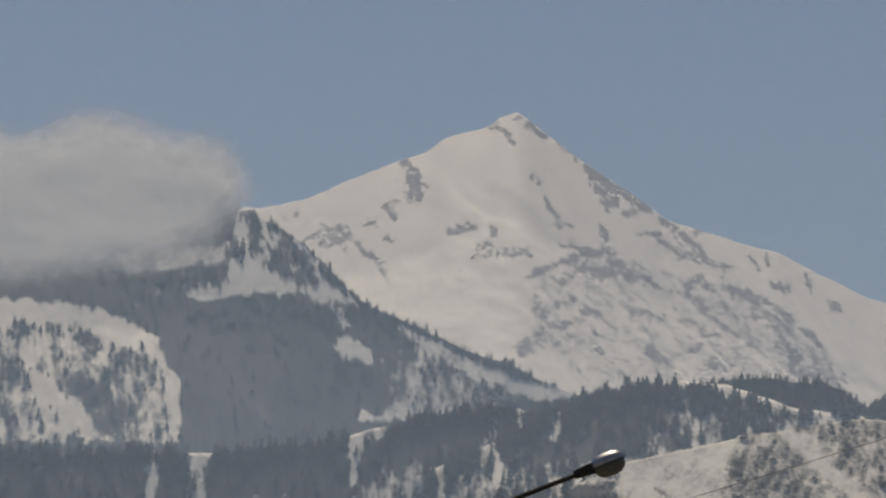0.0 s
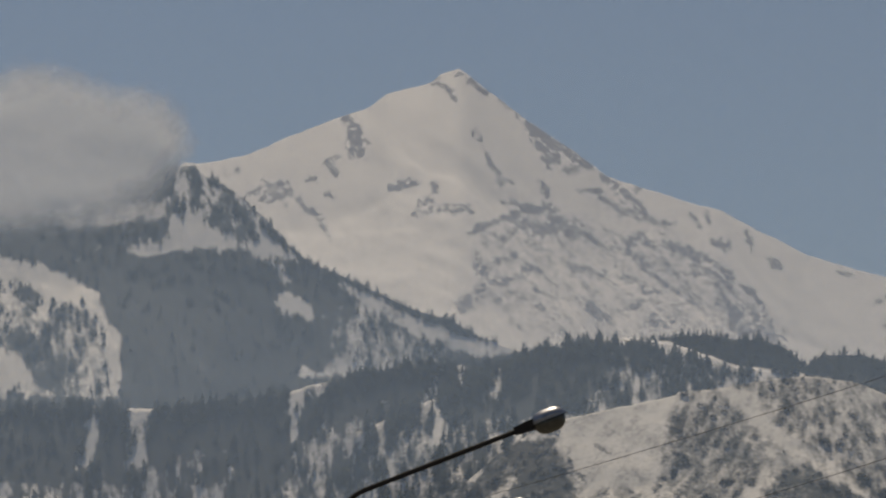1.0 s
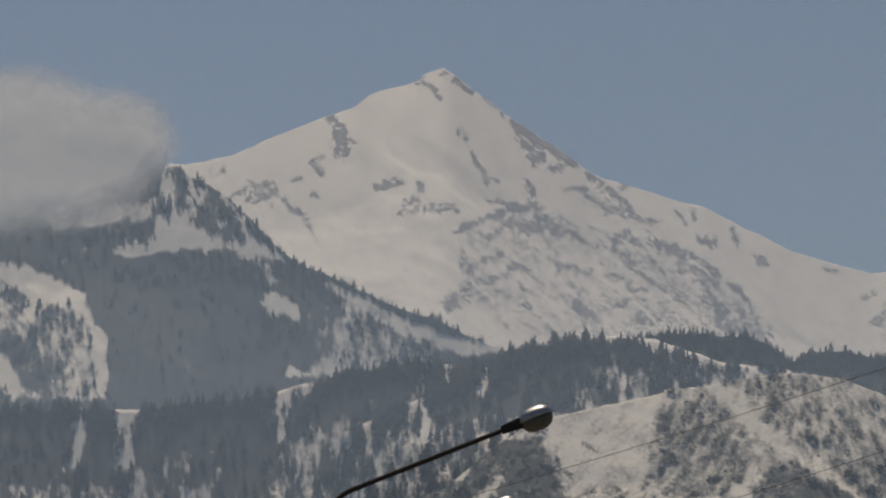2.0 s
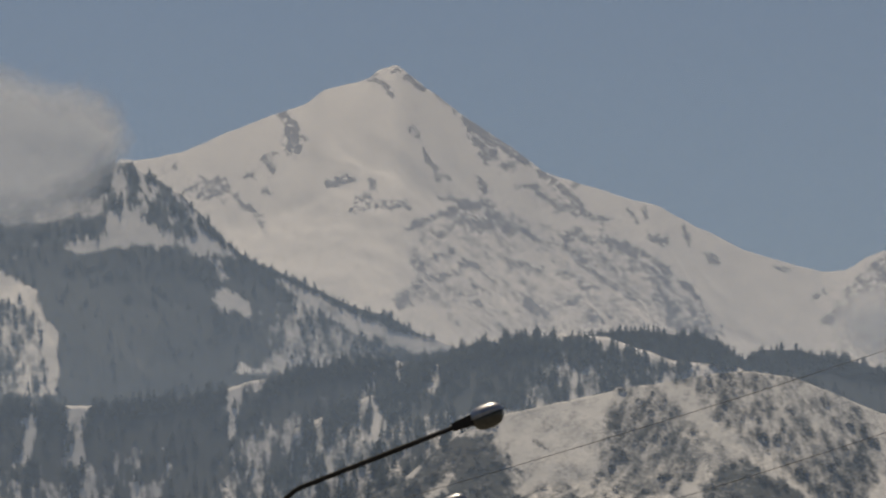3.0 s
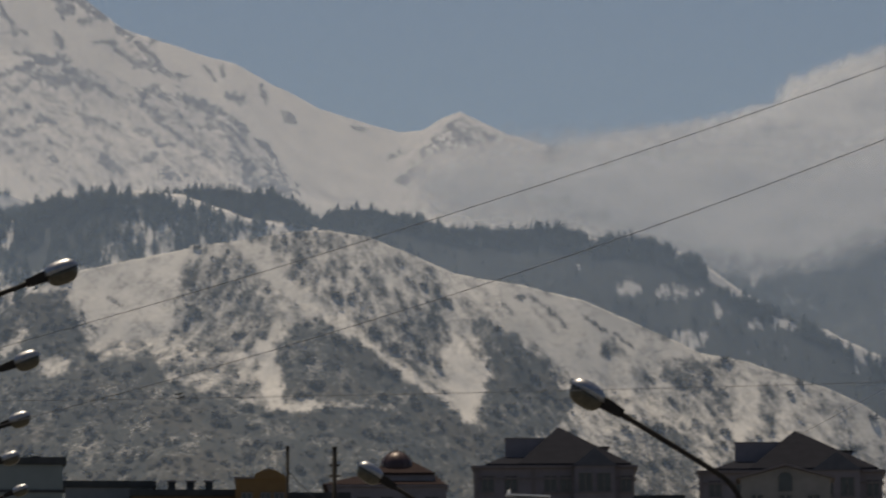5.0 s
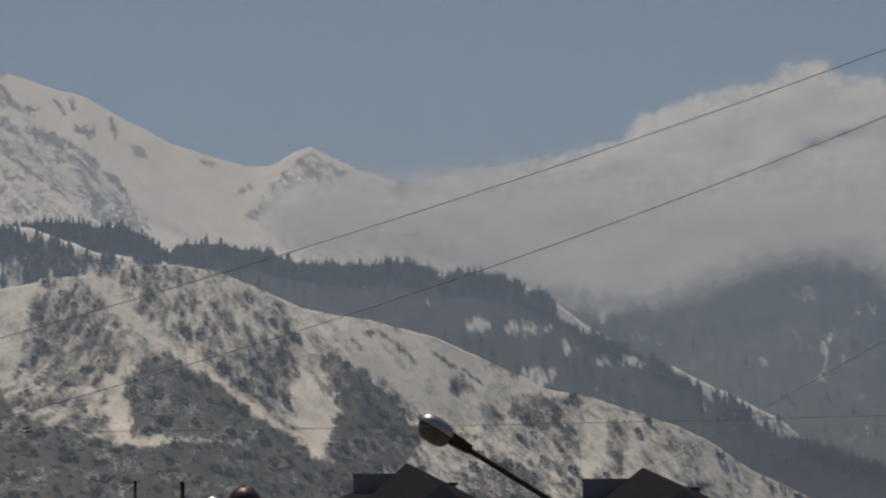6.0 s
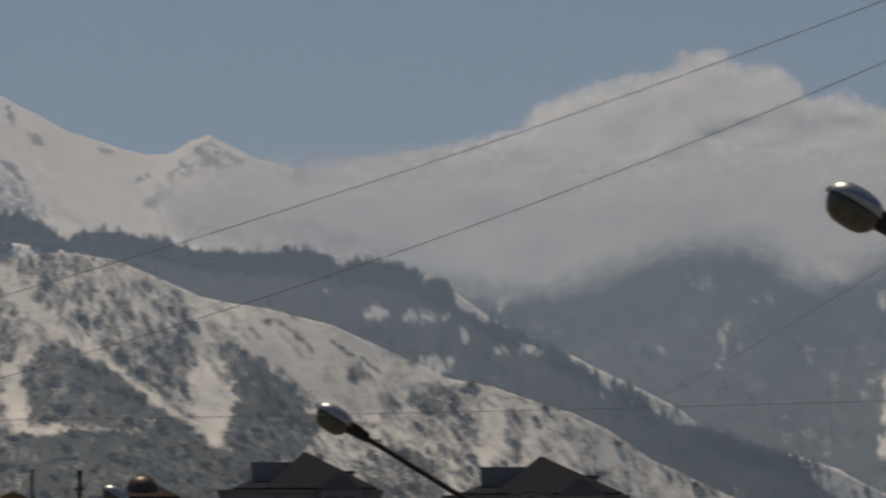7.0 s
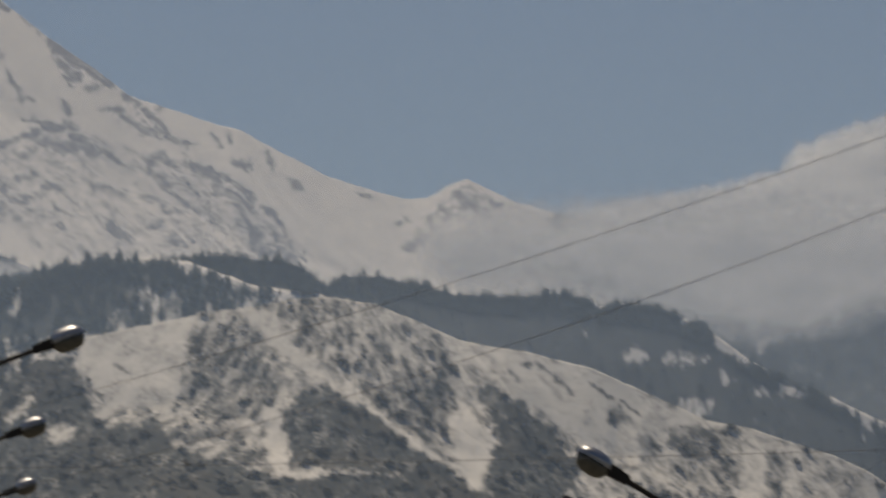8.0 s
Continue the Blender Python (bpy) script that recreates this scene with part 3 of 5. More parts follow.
# --- far dark mountain under the cloud, and the wooded hill in front of it
far_crest = [(8.5, 5.9)] + [(10.7, 6.17), (11.9, 6.03), (12.77, 5.96), (13.25, 6.26), (13.89, 6.46), (14.21, 6.61), (15.09, 6.73), (15.73, 6.75), (15.96, 6.55), (16.44, 6.24), (16.79, 6.02), (17.07, 6.3), (17.61, 6.35)] + [(18.5, 6.9), (19.5, 7.0)]
far_cover = []
far_cover.append((0.40, [(11.66, 6.14), (11.72, 5.79), (11.61, 5.77)]))
far_cover.append((0.30, [(12.3, 6.1), (12.2, 5.63), (12.04, 5.57), (12.22, 5.95)]))
far_cover.append((0.40, [(12.86, 6.17), (13.03, 6.2), (12.87, 5.93), (12.72, 5.95)]))
far_cover.append((0.36, [(15.17, 5.33), (15.32, 5.36), (15.25, 4.98), (15.25, 4.57), (15.15, 4.61), (15.17, 4.98)]))
far_cover.append((0.50, [(14.39, 5.08), (14.5, 5.08), (14.47, 4.85)]))
far_cover.append((0.35, [(15.88, 6.5), (16.28, 6.26), (16.59, 5.94), (17.11, 5.86), (17.01, 6.24), (16.6, 6.26), (16.2, 6.42)]))
far_cover.append((0.30, [(17.32, 5.8), (17.43, 5.62), (17.77, 5.61), (17.77, 5.72), (17.46, 5.72)]))
far_cover.append((0.30, [(17.53, 4.65), (17.68, 4.65), (17.63, 3.47), (17.38, 3.43)]))
far_cover.append((0.50, [(15.86, 5.81), (15.97, 5.81), (15.93, 5.42)]))
far_hill = Slope(far_crest, 3700, 0, 35, 26, 200, 400, rows=100, jag=0.03, base=0.9, patches=far_cover, warp=0.085, streak=0.45, soft=0.06, step=0.026)
far_hill.build("far_mountain", WOODED, "distant dark forested mountain standing under low cloud", "mountain")

wood_crest = [(1.0, 5.0), (3.0, 6.3)] + [(3.39, 6.74), (3.79, 6.9), (4.35, 6.98), (5.31, 6.92), (5.51, 6.87), (5.78, 6.71), (5.88, 6.55), (6.06, 6.58), (6.18, 6.72)] + [(6.31, 6.71), (6.79, 6.68), (7.51, 6.53), (7.83, 6.45), (8.54, 6.4), (9.34, 6.46), (9.82, 6.28), (10.22, 6.33), (10.86, 6.17), (11.26, 6.01), (11.5, 5.85), (11.9, 5.55), (12.45, 5.23), (13.09, 4.99), (13.73, 4.67), (14.52, 4.28), (14.99, 3.92), (15.78, 3.62), (16.25, 3.57), (16.8, 3.36), (17.57, 2.96), (18.21, 2.6)] + [(19.5, 2.0)]
wood_cover = []
wood_cover.append((0.43, [(11.24, 5.92), (11.98, 5.61), (12.77, 5.22), (13.25, 5.02), (13.65, 4.74), (14.36, 4.39), (15.03, 3.92), (14.67, 3.86), (14.2, 4.18), (13.96, 4.5), (13.57, 4.58), (13.09, 4.9), (12.3, 5.31)]))
wood_cover.append((0.22, [(11.34, 5.91), (11.74, 5.79), (11.98, 5.43), (12.3, 5.39), (12.22, 5.33), (11.9, 5.34), (11.58, 5.57), (11.42, 5.65)]))
wood_cover.append((0.30, [(13.53, 4.75), (13.71, 4.46), (13.57, 4.42), (13.43, 4.67)]))
wood_cover.append((0.20, [(10.21, 5.63), (10.51, 5.6), (10.52, 5.45), (10.22, 5.45)]))
wood_cover.append((0.35, [(10.7, 5.56), (11.42, 5.53), (11.34, 5.41), (10.7, 5.41)]))
wood_cover.append((0.22, [(11.46, 5.37), (11.67, 5.31), (11.59, 5.09), (11.49, 5.14)]))
wood_cover.append((0.20, [(12.36, 5.09), (12.71, 5.02), (12.61, 4.96), (12.38, 4.98)]))
wood_cover.append((0.30, [(12.04, 5.03), (12.23, 5.02), (12.18, 4.95), (12.01, 4.95)]))
wood_cover.append((0.38, [(10.9, 4.95), (11.5, 4.98), (11.42, 4.66), (11.02, 4.66)]))
wood_cover.append((0.15, [(9.78, 6.32), (9.9, 6.34), (10.04, 6.26), (9.9, 6.19)]))
wood_cover.append((0.20, [(10.96, 6.16), (11.15, 6.03), (10.98, 5.99)]))
wood_cover.append((0.30, [(9.54, 5.9), (9.67, 5.95), (9.63, 5.73)]))
wood_cover.append((0.38, [(15.07, 4.01), (15.74, 3.67), (15.47, 3.65), (15.15, 3.86)]))
wood_cover.append((0.40, [(16.1, 3.61), (16.57, 3.53), (17.51, 3.0), (18.59, 2.13), (17.5, 2.13), (16.64, 3.0)]))
wood_hill = Slope(wood_crest, 3050, 6, 27, 26, 140, 500, rows=100, jag=0.02, base=0.93, patches=wood_cover, warp=0.085, streak=0.45, clump=0.6, step=0.026, sink=0.045)
wood_hill.build("forested_hill", WOODED, "rounded hill under dark forest with a snowy edge", "hill")

# --- the nearest hill, snowy and dotted with scrub
near_crest = [(-1.5, 3.0), (0.0, 4.3)] + [(1.06, 4.79), (1.61, 5.27), (2.17, 5.63), (2.65, 5.8), (3.21, 5.92), (4.16, 6.11)] + [(4.12, 6.14), (4.67, 6.19), (5.31, 6.3), (5.94, 6.38), (6.66, 6.28), (7.22, 6.05), (7.86, 5.77), (8.26, 5.68), (8.81, 5.6), (9.77, 5.35), (10.56, 4.99), (11.34, 4.63), (11.97, 4.51)] + [(12.45, 4.33), (13.09, 4.13), (13.56, 3.91), (14.2, 3.48), (15.07, 3.07), (15.7, 2.75)] + [(17.5, 1.2), (19.5, 0.4)]
near_cover = []
near_cover.append((0.92, [(-5.21, 5.22), (1.01, 5.44), (2.36, 5.53), (2.6, 4.98), (2.84, 4.58), (3.56, 4.66), (3.87, 4.27), (4.67, 4.03), (5.3, 3.87), (5.3, 1.81), (-5.15, 1.8)]))
near_cover.append((0.15, [(1.46, 4.62), (1.81, 4.97), (1.9, 4.89), (1.59, 4.54)]))
near_cover.append((0.15, [(0.98, 4.93), (1.41, 5.05), (1.3, 4.88)]))
near_cover.append((0.50, [(2.05, 4.58), (2.52, 4.5), (2.21, 4.25)]))
near_cover.append((0.15, [(0.36, 4.14), (0.71, 4.41), (0.65, 4.22)]))
near_cover.append((0.13, [(2.44, 5.77), (3.39, 6.01), (4.11, 6.13), (4.03, 5.77), (4.19, 5.3), (3.87, 4.98), (3.79, 4.66), (3.4, 4.82), (2.84, 4.82), (2.52, 5.29)]))
near_cover.append((0.62, [(4.03, 5.77), (4.67, 6.01), (5.15, 5.61), (5.3, 4.98), (5.15, 4.66), (4.67, 4.58), (4.03, 4.66), (3.87, 4.98)]))
near_cover.append((0.55, [(4.55, 6.57), (5.15, 6.57), (5.46, 6.33), (5.15, 6.17), (4.67, 6.33)]))
near_cover.append((0.10, [(4.63, 6.25), (4.99, 6.25), (5.38, 5.93), (5.94, 5.3), (6.26, 4.98), (5.78, 5.22), (4.99, 5.93)]))
near_cover.append((0.72, [(5.46, 6.25), (5.78, 6.33), (5.94, 5.77), (5.62, 5.69)]))
near_cover.append((0.50, [(6.02, 6.17), (6.98, 6.01), (7.78, 5.61), (7.86, 5.29), (7.38, 5.29), (6.58, 5.29), (6.1, 5.45)]))
near_cover.append((0.66, [(6.42, 5.06), (6.98, 5.37), (7.7, 5.29), (7.77, 4.97), (7.85, 4.58), (7.37, 4.34), (6.98, 4.66)]))
near_cover.append((0.88, [(5.3, 4.66), (5.78, 5.14), (6.26, 4.98), (6.98, 4.58), (7.37, 4.18), (7.13, 3.87), (5.3, 4.03)]))
near_cover.append((0.93, [(7.37, 4.18), (8.24, 3.54), (8.96, 3.38), (8.94, 1.8), (5.3, 1.81), (5.3, 3.87), (7.13, 3.83)]))
near_cover.append((0.08, [(5.11, 4.86), (5.38, 4.66), (5.46, 3.99), (5.15, 3.99)]))
near_cover.append((0.10, [(6.14, 5.06), (6.34, 5.0), (7.14, 4.5), (7.61, 4.02), (7.49, 4.02), (6.98, 4.46)]))
near_cover.append((0.06, [(7.85, 4.97), (8.09, 4.65), (8.45, 4.57), (8.33, 4.18), (8.05, 3.62), (7.77, 4.26), (7.77, 4.74)]))
near_cover.append((0.92, [(8.49, 4.89), (8.77, 4.89), (9.12, 4.49), (9.52, 4.01), (9.43, 3.7), (8.88, 3.38), (8.24, 3.39), (8.29, 4.02)]))
near_cover.append((0.80, [(8.05, 5.05), (8.21, 5.13), (8.49, 4.97), (8.41, 4.65), (8.17, 4.81)]))
near_cover.append((0.15, [(6.58, 6.33), (6.98, 6.17), (8.18, 5.73), (9.77, 5.36), (11.34, 4.63), (12.66, 4.22), (12.6, 4.15), (11.34, 4.47), (10.39, 4.56), (10.71, 4.24), (10.15, 4.01), (9.6, 4.25), (9.12, 4.65), (8.65, 4.97), (8.02, 5.45), (7.38, 5.93)]))
near_cover.append((0.76, [(9.94, 4.86), (10.13, 4.86), (10.25, 4.62), (10.02, 4.59)]))
near_cover.append((0.64, [(10.79, 4.56), (11.82, 4.55), (11.89, 4.15), (11.81, 3.84), (11.49, 3.41), (11.25, 3.49), (11.18, 4.0), (10.86, 4.24)]))
near_cover.append((0.10, [(11.89, 4.15), (12.13, 4.23), (12.12, 3.68), (11.8, 3.36)]))
near_cover.append((0.70, [(12.13, 4.23), (12.44, 4.23), (12.53, 3.4), (12.18, 3.4)]))
near_cover.append((0.60, [(10.31, 4.4), (10.71, 4.32), (10.78, 3.85), (10.47, 3.93)]))
near_cover.append((0.75, [(10.46, 3.69), (11.33, 3.37), (11.31, 1.79), (9.73, 1.8)]))
near_cover.append((0.32, [(12.53, 4.2), (13.25, 4.04), (14.04, 3.49), (15.46, 2.77), (17.02, 1.82), (13.08, 1.83), (12.29, 3.41)]))
near_cover.append((0.60, [(13.09, 3.49), (13.33, 3.49), (13.32, 3.17), (13.13, 3.21)]))
near_ribs = []
near_ribs.append((0.75, 0.024, [(8.56, 5.35), (8.75, 5.19)]))
near_ribs.append((0.75, 0.024, [(8.72, 5.44), (8.93, 5.44), (9.21, 5.27), (9.45, 5.0)]))
near_ribs.append((0.70, 0.024, [(9.67, 5.18), (10.02, 4.94)]))
near_ribs.append((0.70, 0.024, [(10.14, 4.93), (10.39, 4.7)]))
near_ribs.append((0.70, 0.032, [(7.38, 5.77), (7.5, 5.65)]))
near_ribs.append((0.80, 0.040, [(6.65, 6.25), (6.68, 6.26)]))
near_ribs.append((0.70, 0.047, [(6.3, 5.97), (6.36, 5.89)]))
near_ribs.append((0.70, 0.040, [(2.6, 5.21), (2.64, 5.17)]))
near_ribs.append((0.65, 0.024, [(3.0, 5.41), (3.2, 5.3)]))
near_ribs.append((0.75, 0.047, [(4.15, 5.77), (4.23, 5.53)]))
near_ribs.append((0.75, 0.047, [(2.76, 4.98), (2.88, 4.94)]))
near_hill = Slope(near_crest, 2250, 14, 25, 13, 95, 600, rows=200, jag=0.012, base=0.42, patches=near_cover, ribs=near_ribs, warp=0.085, streak=0.12, clump=0.75, patchy=9, grade=((4.0, 7.5), (-0.9, 0.7)), step=0.026)
near_hill.build("near_hill", SCRUBBY, "nearer rounded hill with thin snow and dark scrub", "hill")

# --- its shoulder behind, wooded on one side
shoulder_crest = [(-2.5, 3.2), (-0.5, 4.1)] + [(-0.41, 5.59), (0.69, 6.06), (1.4, 6.39), (2.04, 6.68), (2.59, 6.81), (2.99, 6.86), (3.39, 6.94), (3.71, 6.92), (4.03, 6.88), (4.67, 6.66), (4.99, 6.54), (5.78, 6.46), (6.66, 6.3), (7.38, 5.93), (8.18, 5.53), (8.97, 4.97)]
shoulder_cover = []
shoulder_cover.append((0.30, [(4.67, 6.69), (7.38, 6.01), (8.97, 4.97), (8.96, 4.17), (5.78, 4.66), (4.67, 6.09)]))
shoulder_cover.append((0.88, [(0.69, 5.99), (1.4, 6.39), (2.04, 6.68), (2.59, 6.81), (2.99, 6.86), (3.55, 6.79), (4.03, 6.61), (4.19, 6.41), (3.71, 6.17), (2.84, 5.93), (2.12, 5.85), (1.01, 5.76)]))
shoulder_cover.append((0.60, [(3.39, 6.68), (3.95, 6.64), (4.19, 6.33), (3.71, 6.25)]))
shoulder_cover.append((0.50, [(2.93, 6.17), (3.21, 6.38), (3.53, 6.52), (3.62, 6.44), (3.14, 6.03), (2.89, 5.95)]))
shoulder_cover.append((0.50, [(3.51, 6.36), (3.77, 6.46), (3.73, 6.19), (3.56, 6.11)]))
shoulder_cover.append((0.50, [(1.53, 6.53), (1.65, 6.53), (1.63, 6.05), (1.52, 6.05)]))
shoulder_cover.append((0.50, [(0.57, 6.05), (0.69, 6.13), (1.05, 5.58), (0.74, 5.42)]))
shoulder_cover.append((0.08, [(2.99, 6.9), (3.39, 6.96), (4.03, 6.9), (4.83, 6.63), (5.15, 6.54), (4.67, 6.55), (4.03, 6.74), (3.55, 6.85)]))
shoulder_cover.append((0.62, [(4.19, 6.45), (4.99, 6.49), (5.46, 6.41), (5.15, 6.25), (4.35, 6.21)]))
shoulder = Slope(shoulder_crest, 2520, 10, 26, 18, 100, 700, rows=90, jag=0.012, base=0.66, patches=shoulder_cover, warp=0.06, streak=0.5, clump=0.6, patchy=22, step=0.026, sink=0.02)
shoulder.build("hill_shoulder", WOODED, "snowy shoulder of the hill with a stand of conifers", "hill")

# --- trees on the slopes
spruce, shrub = conifer_shape(), bush_shape()
def stands(slope, inner, edge, rim, low, floor):
    """Trees over a slope, and a closer row along its skyline."""
    return np.concatenate([slope.spots(inner, rng, low, 1.4, floor), slope.spots(edge, rng, low, 1.6, floor, 0.035), slope.spots(rim, rng, low, fringe=True)])


for where, slope, inner, edge, rim, low, small, tall, words in (
        ("forest_on_ridge", ridge, 1100, 1500, 1500, 4.5, 3, 9, "dense dark conifer forest on the steep ridge"),
        ("forest_on_hillside", band, 1500, 900, 1300, 3.0, 3, 11, "tall dark conifers standing on the lower hillside"),
        ("forest_on_far_mountain", far_hill, 700, 700, 300, 3.0, 3, 7, "far dark conifer forest below the cloud"),
        ("forest_on_hill", wood_hill, 1100, 2400, 120, 2.2, 3, 8.5, "dark conifer forest covering the rounded hill"),
        ("forest_on_shoulder", shoulder, 800, 500, 250, 4.5, 3, 12, "stand of dark conifers on the snowy shoulder")):
    plant(where, stands(slope, inner, edge, rim, low, 0.52), small, tall, spruce, CONIFER, rng, words, "forest", 0.06, (0.8, 1.5))
plant("scrub_on_hill", near_hill.spots(4600, rng, 1.8, 0.9, 0.3), 0.8, 3.2, shrub, BUSH, rng, "grey leafless bushes scattered over the snowy hill", "bushes", 0.06, (0.9, 1.5))
plant("trees_on_hill", near_hill.spots(420, rng, 1.8, 0.8, 0.4), 3.0, 7.0, bush_shape(34), BUSH, rng, "bare grey trees scattered over the snowy hill", "trees", 0.08, (0.7, 1.1))

# --- the valley floor
gv = [(x, y, 0.0) for y in (-4800, 4800) for x in (-4800, 4800)]
tagged(mesh_object("ground", gv, [(0, 1, 3, 2)], GROUND), "flat valley floor with wet streets and old snow", "ground", kind="structure")

# ---------------------------------------------------------------- cloud banks
def vapour_material(name, colour, low, high, wisps):
    m, n, l, b = material(name)
    co = n.new("ShaderNodeTexCoord").outputs["Object"]
    att = n.new("ShaderNodeAttribute")
    att.attribute_name = "vapour"
    tex = noise_node(n, l, co, 0.016, 3, 0.45)
    v = math_node(n, l, "ADD", att.outputs["Fac"], math_node(n, l, "MULTIPLY", math_node(n, l, "SUBTRACT", tex.outputs[0], 0.5), wisps))
    fac = ramp_node(n, l, v, [(low, (0, 0, 0)), (high, (1, 1, 1))])
    dif, tra, clear = n.new("ShaderNodeBsdfDiffuse"), n.new("ShaderNodeBsdfTranslucent"), n.new("ShaderNodeBsdfTransparent")
    dif.inputs[0].default_value = tra.inputs[0].default_value = (*colour, 1)
    body, mix = n.new("ShaderNodeMixShader"), n.new("ShaderNodeMixShader")
    body.inputs[0].default_value = 0.5
    l.new(dif.outputs[0], body.inputs[1])
    l.new(tra.outputs[0], body.inputs[2])
    l.new(fac.outputs[0], mix.inputs[0])
    l.new(clear.outputs[0], mix.inputs[1])
    l.new(body.outputs[0], mix.inputs[2])
    l.new(mix.outputs[0], n["Material Output"].inputs["Surface"])
    return m


CLOUD = vapour_material("cloud", (0.83, 0.845, 0.865), 0.08, 0.95, 0.36)
# aerial haze as a colour: the blue tint lightens and cools what lies behind
HAZE_SHEET = vapour_material("haze", (0.57, 0.755, 1.0), 0.0, 1.0, 0.0)


def cloud_bank(outlines, far, depth, seed, label, sheets=3, step=0.04, soft=0.20, billow=0.3, back=85):
    """A bank of vapour: rounded sheets one behind another, thick inside the outlines (density, outline) and thinning at their edge."""
    pts = np.array([p for _, o in outlines for p in o])
    a = np.arange(pts[:, 0].min() - 0.4, pts[:, 0].max() + 0.4, step)
    e = np.arange(pts[:, 1].min() - 0.4, pts[:, 1].max() + 0.4, step)
    E, A = np.meshgrid(e, a, indexing="ij")
    verts, faces, dens, start = [], [], [], 0
    for k in range(sheets):
        puff = fbm(A * 1.1 + 3.1 * k, E * 1.5 + 1.7 * k, 4, seed + 9 * k, 0.45)
        D = np.zeros(A.shape)
        for value, outline in outlines:
            D = np.maximum(D, value * soft_inside(A, E, outline, 0.09, soft, seed + 5 * k, 3, 0.5))
        R = far + depth * (k - 1) * 0.15 - depth * billow * puff + back * (E - e.mean())
        Z = EYE + R * np.tan(np.radians(E))
        verts.append(np.stack([R * np.sin(np.radians(A)), R * np.cos(np.radians(A)), Z], -1).reshape(-1, 3))
        i = np.arange(A.size).reshape(A.shape) + start
        q = np.stack([i[:-1, :-1], i[:-1, 1:], i[1:, 1:], i[1:, :-1]], -1)
        keep = (D[:-1, :-1] + D[1:, 1:] + D[1:, :-1] + D[:-1, 1:]) > 0
        faces.append(q[keep])
        dens.append(D.ravel())
        start += A.size
    ob = mesh_object("cloud", np.concatenate(verts), np.concatenate(faces), CLOUD, smooth=True)
    att = ob.data.attributes.new("vapour", "FLOAT", "POINT")
    att.data.foreach_set("value", np.concatenate(dens).astype(np.float32))
    return tagged(ob, label, "cloud", kind="structure")


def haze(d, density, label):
    """A thin blue sheet across the view, d metres away, standing in for air haze; densest 6 degrees up."""
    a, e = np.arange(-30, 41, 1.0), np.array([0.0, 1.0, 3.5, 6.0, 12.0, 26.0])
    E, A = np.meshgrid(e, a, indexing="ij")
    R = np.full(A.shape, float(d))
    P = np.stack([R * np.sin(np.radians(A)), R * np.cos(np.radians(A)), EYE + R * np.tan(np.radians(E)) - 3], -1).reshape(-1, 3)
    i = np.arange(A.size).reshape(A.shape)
    ob = mesh_object("haze", P, np.stack([i[:-1, :-1], i[:-1, 1:], i[1:, 1:], i[1:, :-1]], -1).reshape(-1, 4), HAZE_SHEET, smooth=True)
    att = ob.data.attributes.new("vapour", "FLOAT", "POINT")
    # thinner low down, so that the nearer slopes stay darker
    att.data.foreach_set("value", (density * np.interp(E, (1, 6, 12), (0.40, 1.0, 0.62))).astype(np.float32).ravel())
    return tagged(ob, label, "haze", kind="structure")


haze(1450, 0.28, "thin blue-grey sheet standing in for haze over the valley")
haze(3130, 0.17, "thin blue-grey sheet standing in for haze before the high ridge")
haze(2440, 0.16, "thin blue-grey sheet standing in for haze between the hills")

cloud_bank([(0.95, [(-9.0, 9.9)] + [(-8.24, 10.27), (-5.86, 10.18), (-5.39, 10.41), (-4.99, 10.51), (-4.27, 10.35), (-3.78, 10.13), (-3.22, 10.15), (-2.93, 9.9), (-2.86, 9.6), (-3.05, 9.24), (-3.53, 8.84), (-4.24, 8.59), (-5.83, 8.4), (-8.19, 8.31)] + [(-9.0, 8.0)])],
           3300, 120, 800, "pale grey cumulus cloud resting on the wooded ridge", soft=0.26, billow=0.16)
cloud_bank([(0.95, [(9.28, 7.43), (10.4, 7.65), (11.55, 7.83), (12.48, 8.07), (12.64, 8.37), (13.29, 8.61), (13.99, 8.79), (14.54, 8.82), (14.64, 9.03), (15.13, 9.17), (15.34, 9.06), (15.42, 8.83), (15.67, 8.85), (15.89, 8.98), (16.06, 8.9), (16.12, 8.69), (16.33, 8.65), (16.37, 8.42), (16.75, 8.46), (16.96, 8.56), (17.08, 8.38), (17.33, 8.29), (17.81, 8.05), (18.85, 7.85), (19.63, 7.36), (19.62, 6.42), (17.79, 6.44), (16.78, 6.37), (15.91, 6.74), (14.4, 6.63), (13.28, 6.32), (12.08, 6.32), (10.88, 6.48), (9.76, 6.67)])],
           3960, 150, 850, "sunlit heap of cumulus cloud behind the far mountain", soft=0.13, billow=0.33, back=120)
cloud_bank([(0.50, [(7.26, 7.28), (8.86, 7.57), (10.7, 7.68), (13.1, 7.61), (13.1, 6.42), (10.7, 6.33), (8.54, 6.48), (7.51, 6.6)]),
            (0.74, [(8.3, 7.22), (9.58, 7.45), (10.7, 7.52), (11.98, 7.41), (13.1, 7.37), (14.54, 7.62), (15.18, 7.66), (16.29, 7.6), (17.62, 7.73), (19.45, 7.39), (19.43, 6.17), (17.61, 6.29), (16.59, 5.95), (16.2, 6.1), (15.73, 6.5), (14.21, 6.35), (13.09, 5.9), (11.9, 5.8), (10.7, 6.0), (9.58, 6.51), (8.62, 6.77)])],
           3310, 100, 870, "grey veil of low cloud lying along the mountain", soft=0.26, billow=0.14, back=90)


